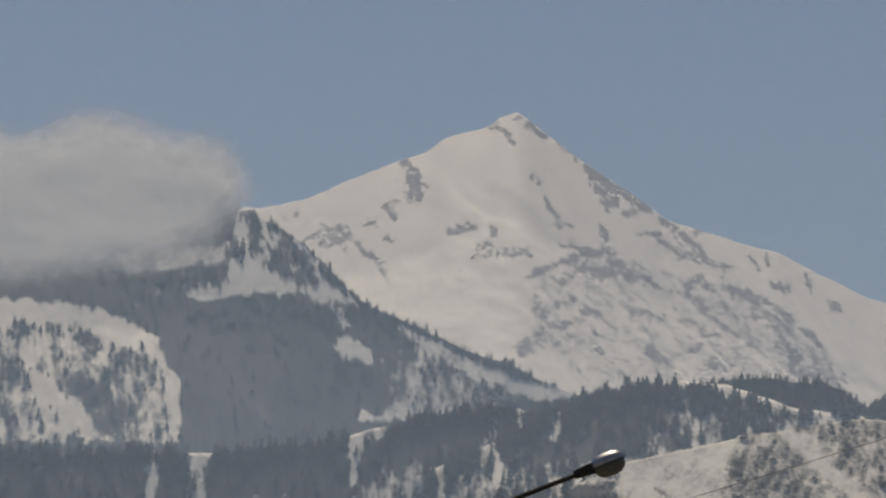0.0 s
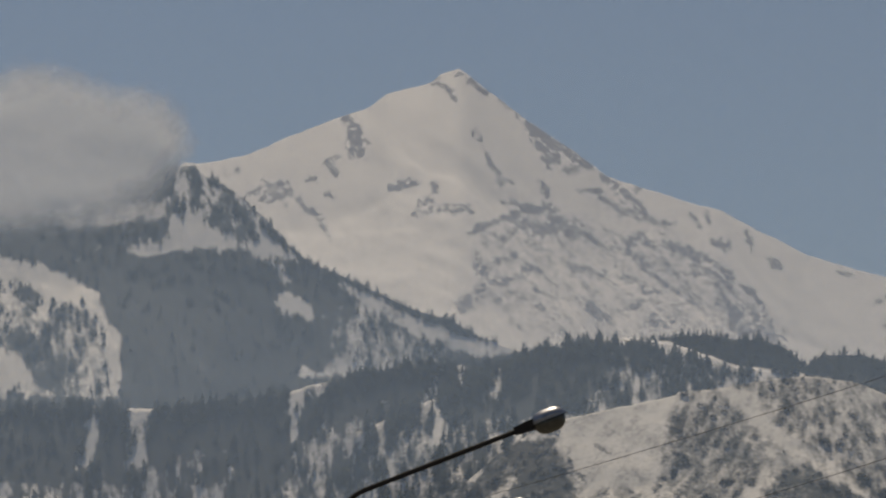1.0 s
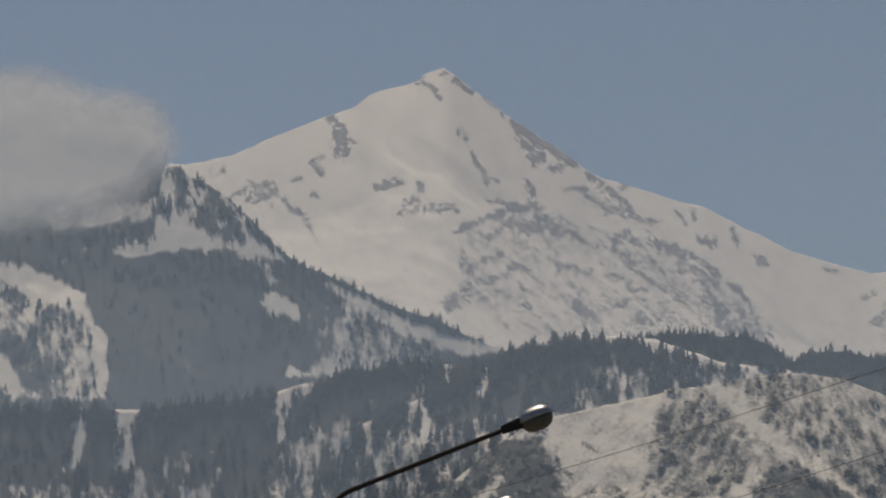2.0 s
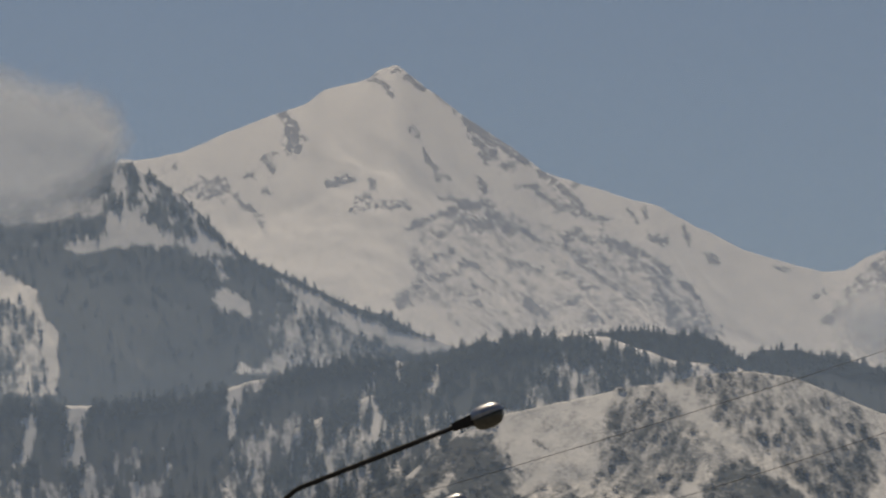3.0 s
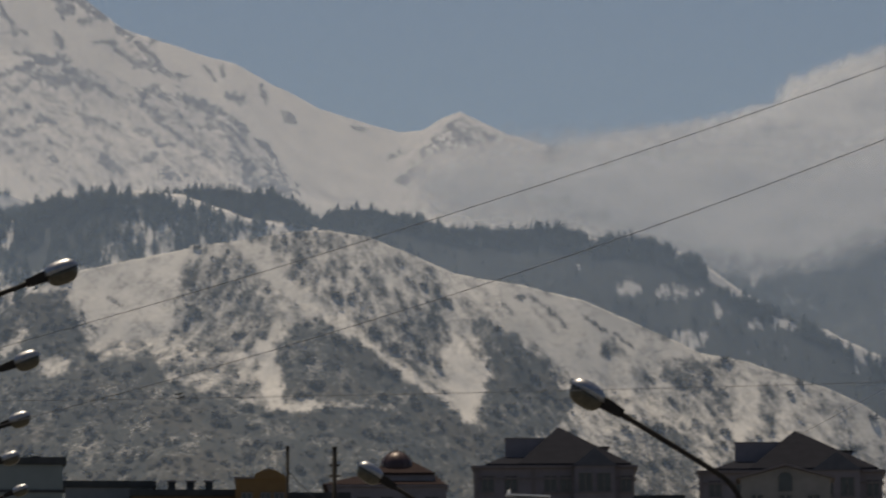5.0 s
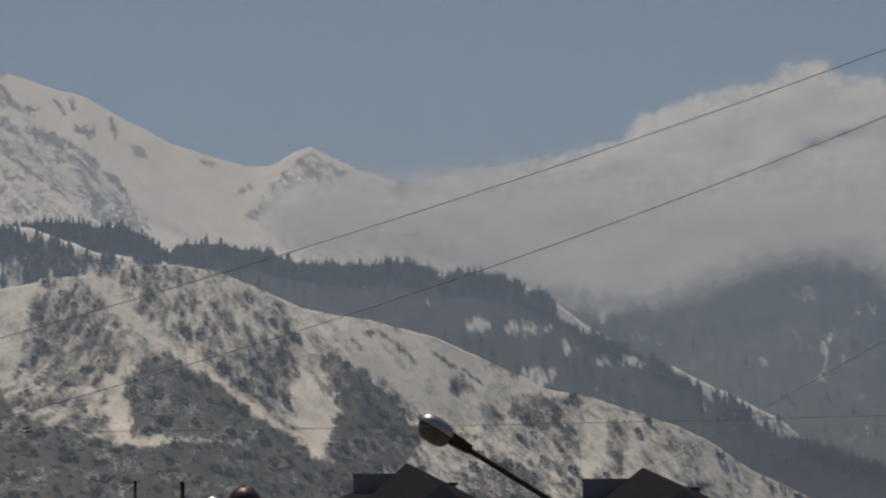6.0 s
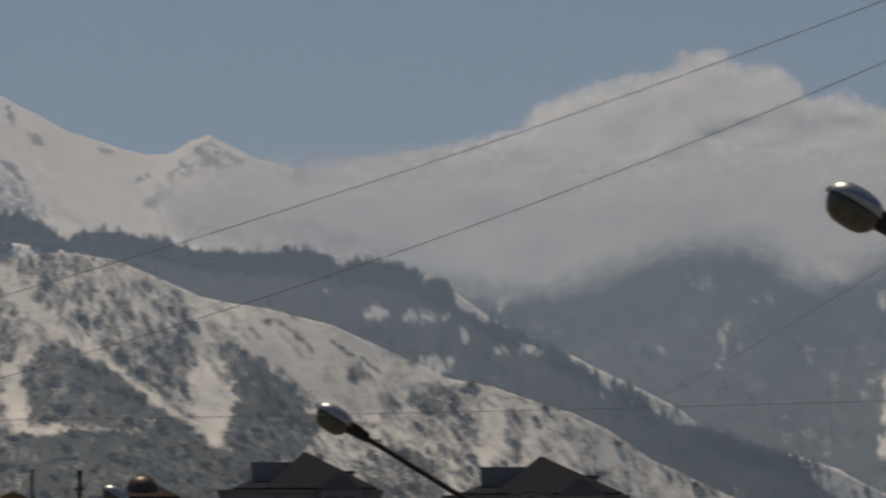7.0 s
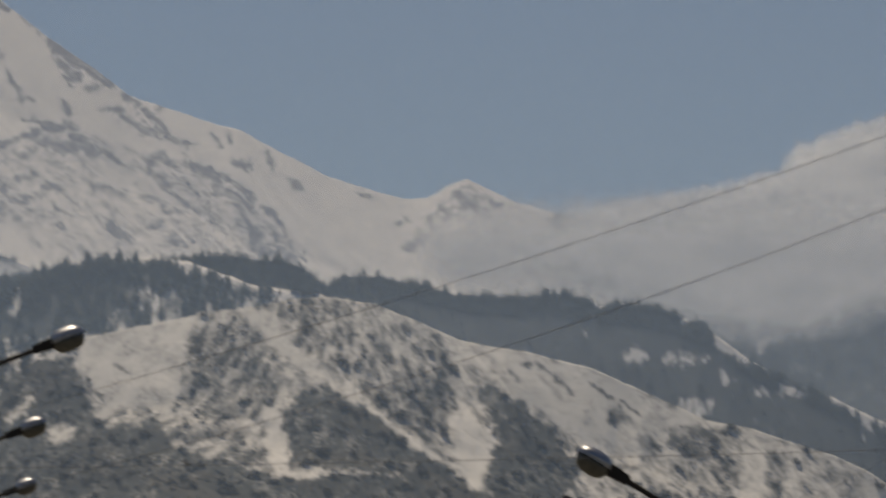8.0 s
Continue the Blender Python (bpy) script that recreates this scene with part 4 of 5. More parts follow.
# ---------------------------------------------------------------- street lamps
STEEL = plain_material("dark_painted_steel", (0.020, 0.018, 0.016), (0.034, 0.030, 0.027), 6.0, 0.8, 0.0, 0.002, 0.15)
ALUMINIUM = plain_material("weathered_aluminium", (0.26, 0.27, 0.29), (0.36, 0.375, 0.40), 9.0, 0.40, 1.0, 0.001)
BOWL = plain_material("yellowed_lamp_glass", (0.042, 0.039, 0.027), (0.08, 0.074, 0.053), 7.0, 0.25, 0.0, 0.001, 0.5)
RUBBER = plain_material("black_rubber", (0.012, 0.012, 0.012), (0.02, 0.02, 0.02), 20.0, 0.7)


def part(name, bm, mat, parent, label="", smooth=False):
    me = bpy.data.meshes.new(name)
    bmesh.ops.recalc_face_normals(bm, faces=bm.faces[:])
    bm.to_mesh(me)
    bm.free()
    me.materials.append(mat)
    me.polygons.foreach_set("use_smooth", np.full(len(me.polygons), smooth))
    ob = new(name, me)
    ob.parent = parent
    if label:
        tagged(ob, label)
    return ob


def tube(points, radii, sides=14):
    """A round pipe along points (x, y, z), closed at both ends."""
    bm = bmesh.new()
    pts = [Vector(p) for p in points]
    rings = []
    side = Vector((0, 1, 0))
    for i, p in enumerate(pts):
        d = (pts[min(i + 1, len(pts) - 1)] - pts[max(i - 1, 0)]).normalized()
        u = side - d * side.dot(d)
        u = u.normalized() if u.length > 0.05 else d.orthogonal().normalized()
        v = d.cross(u)
        r = radii[i] if isinstance(radii, (list, tuple)) else radii
        rings.append([bm.verts.new(p + r * (math.cos(2 * math.pi * k / sides) * u + math.sin(2 * math.pi * k / sides) * v)) for k in range(sides)])
    for a, b in zip(rings, rings[1:]):
        for k in range(sides):
            bm.faces.new((a[k], a[(k + 1) % sides], b[(k + 1) % sides], b[k]))
    bm.faces.new(rings[0])
    bm.faces.new(rings[-1])
    return bm


def box(x0, x1, y0, y1, z0, z1, bevel=0.0):
    bm = bmesh.new()
    bmesh.ops.create_cube(bm, size=1.0, matrix=Matrix.Translation(((x0 + x1) / 2, (y0 + y1) / 2, (z0 + z1) / 2)) @ Matrix.Diagonal((x1 - x0, y1 - y0, z1 - z0, 1)))
    if bevel:
        bmesh.ops.bevel(bm, geom=bm.edges[:], offset=bevel, segments=2, affect="EDGES")
    return bm


def prism(outline, y0, y1):
    """An outline in x and z, made y1 - y0 deep."""
    bm = bmesh.new()
    a = [bm.verts.new((x, y0, z)) for x, z in outline]
    b = [bm.verts.new((x, y1, z)) for x, z in outline]
    bm.faces.new(a)
    bm.faces.new(b[::-1])
    for i in range(len(a)):
        j = (i + 1) % len(a)
        bm.faces.new((a[i], b[i], b[j], a[j]))
    return bm


def half_shell(length, width, deep, up, blunt=2.6, n=28, m=14):
    """Half of a rounded pod, lying along x, bulging up or down, with a flat lid."""
    bm = bmesh.new()
    rows = []
    for i in range(n + 1):
        t = math.pi * i / n
        x = -math.cos(t) * length / 2
        k = max(1e-3, (1 - abs(2 * x / length) ** blunt)) ** (1 / 2.1)
        rows.append([bm.verts.new((x, width / 2 * k * math.cos(math.pi * j / m), up * deep * k * math.sin(math.pi * j / m) ** 0.85)) for j in range(m + 1)])
    for a, b in zip(rows, rows[1:]):
        for j in range(m):
            bm.faces.new((a[j], a[j + 1], b[j + 1], b[j]))
        bm.faces.new((a[0], b[0], b[m], a[m]))
    return bm


def street_lamp(rise, run, height, radius):
    """A bent-arm lamp on a pole at the origin; the arm reaches along +x, climbing by rise degrees, to a pod centred at (run, height)."""
    lamp = new("street_lamp")
    c, s = math.cos(radians(rise)), math.sin(radians(rise))
    along = lambda d, up=0.0: (run - d * c - up * s, 0.0, height - d * s + up * c)
    # arm and bend
    reach = run / c - radius * math.tan(radians(90 - rise) / 2)
    pts = [along(0.45)] + [along(0.45 + (reach - 0.45) * k / 4) for k in range(1, 5)]
    foot = Vector(along(run / c))          # where the arm's line meets the pole's axis
    cx, cz = radius, foot.z - radius * math.tan(radians(90 - rise) / 2)
    for k in range(1, 9):
        a = radians(90 + rise + (90 - rise) * k / 8)
        pts.append((cx + radius * math.cos(a), 0, cz + radius * math.sin(a)))
    part("arm", tube(pts, 0.050, 12), STEEL, lamp, smooth=True)
    part("pole", tube([(0, 0, 0), (0, 0, 0.25), (0, 0, 0.9), (0, 0, 1.0), (0, 0, cz * 0.6), (0, 0, cz)], [0.10, 0.095, 0.095, 0.08, 0.066, 0.054], 16), STEEL, lamp, smooth=True)
    part("base_plate", box(-0.17, 0.17, -0.17, 0.17, -0.005, 0.03, 0.006), STEEL, lamp)
    tilt = pose(run, 0, height, 0, -rise, 0)
    pod = part("housing", half_shell(0.70, 0.43, 0.215, 1), ALUMINIUM, lamp, "dull silver aluminium housing", True)
    bowl = part("bowl", half_shell(0.67, 0.41, 0.275, -1, 3.0), BOWL, lamp, "yellowed prismatic glass bowl", True)
    neck = part("bracket", prism([(-0.72, -0.07), (-0.22, -0.115), (-0.22, 0.11), (-0.45, 0.11), (-0.72, 0.085)], -0.085, 0.085), STEEL, lamp, "dark cast bracket")
    clip = part("clip", box(0.315, 0.372, -0.05, 0.05, -0.02, 0.03, 0.006), ALUMINIUM, lamp, "bright metal catch")
    knob = part("bolt", tube([(-0.42, 0, 0.08), (-0.42, 0, 0.105)], 0.014, 8), RUBBER, lamp)
    rim = bmesh.new()
    ring = []
    for k in range(40):
        t = 2 * math.pi * k / 40
        x = -math.cos(t)
        w = math.copysign(max(0.0, 1 - abs(x) ** 2.6) ** (1 / 2.1), math.sin(t))
        ring.append([rim.verts.new((x * a, w * b, z)) for a, b, z in ((0.358, 0.221, 0.008), (0.358, 0.221, -0.010), (0.33, 0.17, -0.010), (0.33, 0.17, 0.008))])
    for a, b in zip(ring, ring[1:] + ring[:1]):
        for j in range(4):
            rim.faces.new((a[j], a[(j + 1) % 4], b[(j + 1) % 4], b[j]))
    rim_ob = part("rim", rim, ALUMINIUM, lamp)
    for ob in (pod, bowl, neck, clip, knob, rim_ob):
        ob.matrix_local = tilt
    return lamp


def stand_lamp(az, el, head, run, turn):
    """Where a lamp's foot stands when its pod, head metres over the eye, shows at that heading and height; turn: the way its arm points."""
    d = head / math.tan(radians(el))
    x, y = d * math.sin(radians(az)), d * math.cos(radians(az))
    return pose(x - run * math.cos(radians(turn)), y - run * math.sin(radians(turn)), 0, 0, 0, turn)


LEFT_RUN, RIGHT_RUN = 4.15, 2.85
left_lamp = street_lamp(21.5, LEFT_RUN, 8.1 + EYE, 0.85)
right_lamp = street_lamp(31.0, RIGHT_RUN, 5.2 + EYE, 1.0)
tagged(left_lamp, "tall bent-arm street lamp with silver head on dark pole", "street lamp", "lamps along the street")
tagged(right_lamp, "bent-arm street lamp with silver head and yellowed glass", "street lamp", "lamps along the street")
left_heads = [(2.34, 5.78), (1.87, 4.54), (1.78, 3.71), (1.66, 3.17), (1.8, 2.72)]
right_heads = [(9.75, 4.07), (6.69, 2.97)]
for k, (a, e) in enumerate(left_heads):
    m = stand_lamp(a, e, 8.1, LEFT_RUN, 0)
    if k:
        copy_thing(left_lamp, m)
    else:
        first_left = m
left_lamp.matrix_basis = first_left
for k, (a, e) in enumerate(right_heads):
    m = stand_lamp(a, e, 5.2, RIGHT_RUN, 180)
    if k:
        copy_thing(right_lamp, m)
    else:
        first_right = m
right_lamp.matrix_basis = first_right
near_lamp = street_lamp(30.0, RIGHT_RUN, 5.6 + EYE, 1.0)
near_lamp.matrix_basis = stand_lamp(17.10, 7.0, 5.6, RIGHT_RUN, 180)
tagged(near_lamp, "bent-arm street lamp with silver head and dark yellowed bowl", "street lamp", "lamps along the street")

# ---------------------------------------------------------------- overhead wires
WIRE = plain_material("wire", (0.10, 0.10, 0.105), (0.15, 0.15, 0.155), 3.0, 0.6)


def spot(az, el, d):
    return Vector((d * math.sin(radians(az)), d * math.cos(radians(az)), EYE + d * math.tan(radians(el))))


def wire(track, d0, d1, radius, label):
    """A wire through three directions, sagging smoothly, running from d0 to d1 metres away and on beyond both."""
    (a0, e0), (a1, e1), (a2, e2) = track
    pts = []
    for k in range(-16, 41):
        u = k / 24
        m = (a1 - a0) / (a2 - a0)
        az = a0 + (a2 - a0) * u
        el = e0 * (u - m) * (u - 1) / m + e1 * u * (u - 1) / (m * (m - 1)) + e2 * u * (u - m) / (1 - m)
        pts.append(spot(az, el, d0 + (d1 - d0) * u))
    bm = tube(pts, radius, 6)
    me = bpy.data.meshes.new("overhead_wire")
    bm.to_mesh(me)
    bm.free()
    me.materials.append(WIRE)
    return tagged(new("overhead_wire", me), label, "wire", "overhead wires")


wire([(5.3, 5.82), (10.22, 7.36), (17.03, 9.67)], 46, 36, 0.0042, "thin dark overhead wire slanting across the sky")
wire([(5.31, 4.68), (10.7, 6.41), (17.58, 9.01)], 46, 36, 0.0045, "thin dark overhead wire slanting across the sky")
wire([(5.32, 4.03), (11.5, 4.15), (17.52, 4.27)], 60, 60, 0.0045, "nearly level thin overhead wire before the hill")
wire([(13.64, 3.96), (15, 4.7), (17.38, 6.06)], 430, 200, 0.018, "faint thin wire rising steeply")

clip_at = [(4.01, 4.04)][0]
spacer = new("wire_spacer")
for dz in (-0.03, 0.03):
    part("bar", box(-0.062, 0.062, -0.012, 0.012, dz - 0.009, dz + 0.009, 0.003), RUBBER, spacer)
part("clamp", box(-0.005, 0.005, -0.008, 0.008, -0.035, 0.035, 0.002), RUBBER, spacer)
spacer.matrix_basis = Matrix.Translation(spot(*clip_at, 60)) @ pose(0, 0, 0, 0, -14, -clip_at[0])
tagged(spacer, "small dark clamp gripping the level wire", "clamp")

# ---------------------------------------------------------------- town roofs
BROWN_WALL = plain_material("brown_plaster", (0.165, 0.155, 0.172), (0.215, 0.20, 0.218), 0.8, 0.85, 0.0, 0.01)
TRIM = plain_material("brown_stone_trim", (0.135, 0.120, 0.124), (0.175, 0.157, 0.158), 2.0, 0.8)
GREY_ROOF = plain_material("brown_grey_roof_metal", (0.0145, 0.0165, 0.0235), (0.0205, 0.0225, 0.0315), 1.2, 0.9, 0.0, 0.0, 0.03)
BROWN_ROOF = plain_material("brown_roof_metal", (0.026, 0.019, 0.020), (0.036, 0.027, 0.028), 1.2, 0.9, 0.0, 0.0, 0.03)
SLATE = plain_material("slate_gable", (0.065, 0.07, 0.085), (0.09, 0.096, 0.112), 2.0, 0.7)
GLASS = plain_material("window_glass", (0.03, 0.036, 0.045), (0.05, 0.06, 0.072), 0.6, 0.15, 0.0, 0.0, 0.45)
TEAL = plain_material("teal_panel_wall", (0.15, 0.182, 0.188), (0.19, 0.225, 0.23), 0.5, 0.8)
TAR = plain_material("dark_roof_edge", (0.04, 0.045, 0.048), (0.07, 0.075, 0.08), 1.0, 0.9, 0.0, 0.0, 0.05)
OCHRE = plain_material("ochre_plaster", (0.15, 0.09, 0.038), (0.19, 0.12, 0.05), 1.0, 0.85)
DULL_OCHRE = plain_material("dull_ochre_plaster", (0.11, 0.075, 0.045), (0.14, 0.10, 0.062), 1.0, 0.85)
MAROON = plain_material("maroon_dome_metal", (0.050, 0.032, 0.036), (0.075, 0.048, 0.051), 1.5, 0.42, 0.2)
CREAM = plain_material("cream_plaster", (0.19, 0.183, 0.175), (0.24, 0.232, 0.22), 1.2, 0.85)
WHITE = plain_material("white_sheet_metal", (0.75, 0.75, 0.74), (0.82, 0.82, 0.81), 2.0, 0.4)
BLUEGREY = plain_material("blue_grey_block", (0.13, 0.15, 0.17), (0.17, 0.19, 0.21), 0.8, 0.85)


def hip(x0, x1, y0, y1, z0, z1, ax0, ax1, ay):
    """A hipped roof with a ridge from ax0 to ax1, and a small eave's thickness."""
    bm = bmesh.new()
    low = [bm.verts.new(p) for p in ((x0, y0, z0 - 0.18), (x1, y0, z0 - 0.18), (x1, y1, z0 - 0.18), (x0, y1, z0 - 0.18))]
    eave = [bm.verts.new(p) for p in ((x0, y0, z0), (x1, y0, z0), (x1, y1, z0), (x0, y1, z0))]
    t0, t1 = bm.verts.new((ax0, ay, z1)), bm.verts.new((ax1, ay, z1))
    bm.faces.new(low)
    for i in range(4):
        j = (i + 1) % 4
        bm.faces.new((low[i], low[j], eave[j], eave[i]))
    bm.faces.new((eave[0], eave[1], t1, t0))
    bm.faces.new((eave[2], eave[3], t0, t1))
    bm.faces.new((eave[1], eave[2], t1))
    bm.faces.new((eave[3], eave[0], t0))
    return bm


def window(parent, x, z, w, h, y, frame_mat):
    """A recessed-looking window: a frame of four bars and a pane, with a sill."""
    fr = bmesh.new()
    t = 0.09
    for x0, x1, z0, z1 in ((x - w / 2, x + w / 2, z, z + t), (x - w / 2, x + w / 2, z + h - t, z + h), (x - w / 2, x - w / 2 + t, z + t, z + h - t), (x + w / 2 - t, x + w / 2, z + t, z + h - t), (x - t / 2, x + t / 2, z + t, z + h - t)):
        bmesh.ops.create_cube(fr, size=1.0, matrix=Matrix.Translation(((x0 + x1) / 2, y - 0.05, (z0 + z1) / 2)) @ Matrix.Diagonal((x1 - x0, 0.14, z1 - z0, 1)))
    win = part("window", fr, frame_mat, parent)
    part("pane", box(x - w / 2 + t, x + w / 2 - t, y - 0.03, y + 0.02, z + t, z + h - t), GLASS, win)
    part("sill", box(x - w / 2 - 0.1, x + w / 2 + 0.1, y - 0.22, y, z - 0.1, z), frame_mat, win)


def at_heading(ob, az, d):
    ob.matrix_basis = pose(d * math.sin(radians(az)), d * math.cos(radians(az)), 0, 0, 0, -az)
    return ob


def roof_tower(az, el, d, width, apex, label):
    """An apartment tower with a hipped roof, a stair head, a vent block and a gabled bay. el: height angle of its eaves."""
    tower = new("apartment_tower")
    eave = EYE + d * math.tan(radians(el))
    h, deep = width / 2, 14.0
    part("wall", box(-h + 0.35, h - 0.35, 0, deep, 0, eave - 0.5), BROWN_WALL, tower)
    part("cornice", box(-h, h, -0.4, deep + 0.4, eave - 0.5, eave - 0.18, 0.08), TRIM, tower)
    part("frieze", box(-h + 0.2, h - 0.2, -0.16, deep + 0.16, eave - 1.5, eave - 1.3, 0.04), TRIM, tower)
    part("roof", hip(-h * 0.44, h * 0.92, -0.1, deep, eave, eave + apex, h * 0.035, h * 0.065, deep * 0.5), GREY_ROOF, tower)
    part("side_roof", hip(-h * 0.82, -h * 0.30, 0.3, deep - 0.4, eave, eave + apex * 0.32, -h * 0.56, -h * 0.44, deep * 0.5), GREY_ROOF, tower)
    stair = part("stair_head", box(-h * 0.60, -h * 0.06, 5.0, 10.0, eave - 0.1, eave + apex * 0.68), BROWN_WALL, tower)
    part("coping", box(-h * 0.61, -h * 0.05, 4.95, 10.05, eave + apex * 0.68, eave + apex * 0.68 + 0.12, 0.02), TRIM, stair)
    vent = part("vent_block", box(h * 0.46, h * 0.65, 5.0, 7.5, eave, eave + apex * 0.45, 0.05), BROWN_WALL, tower)
    part("cap", box(h * 0.44, h * 0.67, 4.9, 7.6, eave + apex * 0.45, eave + apex * 0.45 + 0.15, 0.03), TAR, vent)
    b0, b1 = h * 0.24, h * 0.72
    bay = part("bay", box(b0, b1, -1.1, 0.1, 0, eave - 0.3), BROWN_WALL, tower)
    part("gable", prism([(b0 - 0.25, eave - 0.3), (b1 + 0.25, eave - 0.3), ((b0 + b1) / 2, eave + apex * 0.37)], -1.35, 5.0), SLATE, bay, "dark slate gable")
    storey = 3.0
    floors = int((eave - 2) / storey)
    for f in range(floors):
        z = eave - 2.6 - 0.9 - f * storey + 0.8
        if z < 1:
            break
        for x in (-h * 0.80, -h * 0.52, -h * 0.05, h * 0.14, h * 0.86):
            window(tower, x, z, 1.25, 1.6, 0, TRIM)
        for x in (b0 + (b1 - b0) * 0.27, b0 + (b1 - b0) * 0.73):
            window(bay, x, z, 1.35, 1.8, -1.1, TRIM)
        part("band", box(-h + 0.3, h - 0.3, -0.07, 0.0, z - 0.75, z - 0.6), TRIM, tower)
    for x in (-h * 0.97, -h * 0.28, h * 0.20):
        part("pilaster", box(x, x + 0.4, -0.22, 0.0, 0, eave - 0.5), TRIM, tower)
    at_heading(tower, az, d)
    return tagged(tower, label, "apartment building", "apartment towers")


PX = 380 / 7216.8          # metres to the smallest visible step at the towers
tower_a, tower_b = [(9.28, 3.09)], [(12.59, 3.01)]
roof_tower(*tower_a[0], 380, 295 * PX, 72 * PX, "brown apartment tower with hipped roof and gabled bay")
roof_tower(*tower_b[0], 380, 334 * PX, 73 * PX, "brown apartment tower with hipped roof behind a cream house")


def cream_house(az, el, d):
    house = new("cream_house")
    top = EYE + d * math.tan(radians(el))
    part("wall", box(-3.6, 3.6, 0, 9, 0, top - 0.9), CREAM, house)
    part("gable", prism([(-3.75, top - 0.95), (3.75, top - 0.95), (0, top)], 0.02, 9), CREAM, house)
    rk = part("roof", prism([(-4.0, top - 0.98), (0, top + 0.06), (4.0, top - 0.98), (4.0, top - 0.82), (0, top + 0.22), (-4.0, top - 0.82)], -0.35, 9.2), TRIM, house, "pale gable edging")
    win = part("arched_window", prism([(-0.55, top - 2.0), (0.55, top - 2.0)] + [(0.55 * math.cos(a), top - 1.0 + 0.55 * math.sin(a)) for a in [math.pi * k / 10 for k in range(11)]], -0.06, 0.04), GLASS, house, "dark arched window")
    part("surround", prism([(0.62 * math.cos(a), top - 1.0 + 0.62 * math.sin(a)) for a in [math.pi * k / 12 for k in range(13)]] + [(0.74 * math.cos(a), top - 1.0 + 0.74 * math.sin(a)) for a in [math.pi * k / 12 for k in range(12, -1, -1)]], -0.14, 0.0), CREAM, win)
    for f in range(int(top / 3)):
        z = top - 3.9 - 3 * f
        if z > 0.8:
            for x in (-2.3, 2.3):
                window(house, x, z, 1.1, 1.7, 0, CREAM)
            for x in (0.0,):
                window(house, x, z, 1.1, 1.7, 0, CREAM)
    at_heading(house, az, d)
    return tagged(house, "cream plastered house with pediment and arched attic window", "house")


cream = [(12.51, 3.03)]
cream_house(*cream[0], 330)


def dome_hall(az, el, d):
    """el: height angle of the dome's top."""
    hall = new("domed_building")
    top = EYE + d * math.tan(radians(el))
    u = d / 7216.8
    part("wall", box(-120 * u, 88 * u, 0, 12, 0, top - 66 * u), BROWN_WALL, hall)
    part("cornice", box(-124 * u, 92 * u, -0.3, 12.3, top - 67 * u, top - 64 * u, 0.05), BROWN_WALL, hall)
    part("roof", hip(-132 * u, 88 * u, -0.2, 12.2, top - 63 * u, top - 33 * u, -34 * u, 58 * u, 5.5), BROWN_ROOF, hall)
    tier = part("upper_roof", hip(-40 * u, 68 * u, 1.0, 10.0, top - 41 * u, top - 15 * u, -20 * u, 29 * u, 6.5), BROWN_ROOF, hall)
    part("tier_wall", box(-42 * u, 68 * u, 1.2, 9.8, top - 62 * u, top - 43.2 * u), BROWN_WALL, tier)
    dome = bmesh.new()
    bmesh.ops.create_uvsphere(dome, u_segments=28, v_segments=16, radius=1.0)
    bmesh.ops.transform(dome, matrix=Matrix.Translation((0, 4.2, top - 27 * u)) @ Matrix.Diagonal((28 * u, 28 * u, 27 * u, 1)), verts=dome.verts[:])
    dm = part("dome", dome, MAROON, hall, "maroon metal dome", True)
    for k in range(10):
        a = 2 * math.pi * k / 10
        pts = [(28.3 * u * math.cos(b) * math.cos(a), 4.2 + 28.3 * u * math.cos(b) * math.sin(a), top - 27 * u + 27.3 * u * math.sin(b)) for b in [0.5 * math.pi * j / 8 for j in range(9)]]
        part("rib", tube(pts, 0.04, 6), MAROON, dm)
    part("drum", tube([(0, 4.2, top - 48 * u), (0, 4.2, top - 28 * u)], 27 * u, 28), BROWN_WALL, dm)
    part("finial", tube([(0, 4.2, top - 0.1), (0, 4.2, top + 0.2)], 0.07, 8), MAROON, dm)
    for k in range(5):
        for f in range(4):
            z = top - 62 * u - 2.8 - 3 * f
            if z > 0.8:
                window(hall, -98 * u + k * 40 * u, z, 1.2, 1.7, 0, TRIM)
    at_heading(hall, az, d)
    return tagged(hall, "dark building with stepped roof and maroon dome", "building")


dome_top = [(7.06, 3.3)]
dome_hall(*dome_top[0], 360)


def flat_block(name, left, right, d, deep, wall, edge, label, category, floors=True, lip=0.55):
    """A flat-roofed block between two roof corners (heading, height angle)."""
    ob = new(name)
    az = (left[0] + right[0]) / 2
    w = d * radians(right[0] - left[0])
    top = EYE + d * math.tan(radians((left[1] + right[1]) / 2))
    part("wall", box(-w / 2, w / 2, 0, deep, 0, top - lip), wall, ob)
    part("parapet", box(-w / 2 - 0.25, w / 2 + 0.25, -0.25, deep + 0.25, top - lip, top, 0.05), edge, ob)
    part("string_course", box(-w / 2 - 0.06, w / 2 + 0.06, -0.10, 0.0, top - lip - 2.05, top - lip - 1.85), edge, ob)
    if floors:
        n = max(2, int(w / 3.2))
        for f in range(6):
            z = top - lip - 4.0 - 3.1 * f
            if z > 0.8:
                for k in range(n):
                    window(ob, -w / 2 + (k + 0.5) * w / n, z, 1.4, 1.5, 0, edge)
    at_heading(ob, az, d)
    return tagged(ob, label, category)


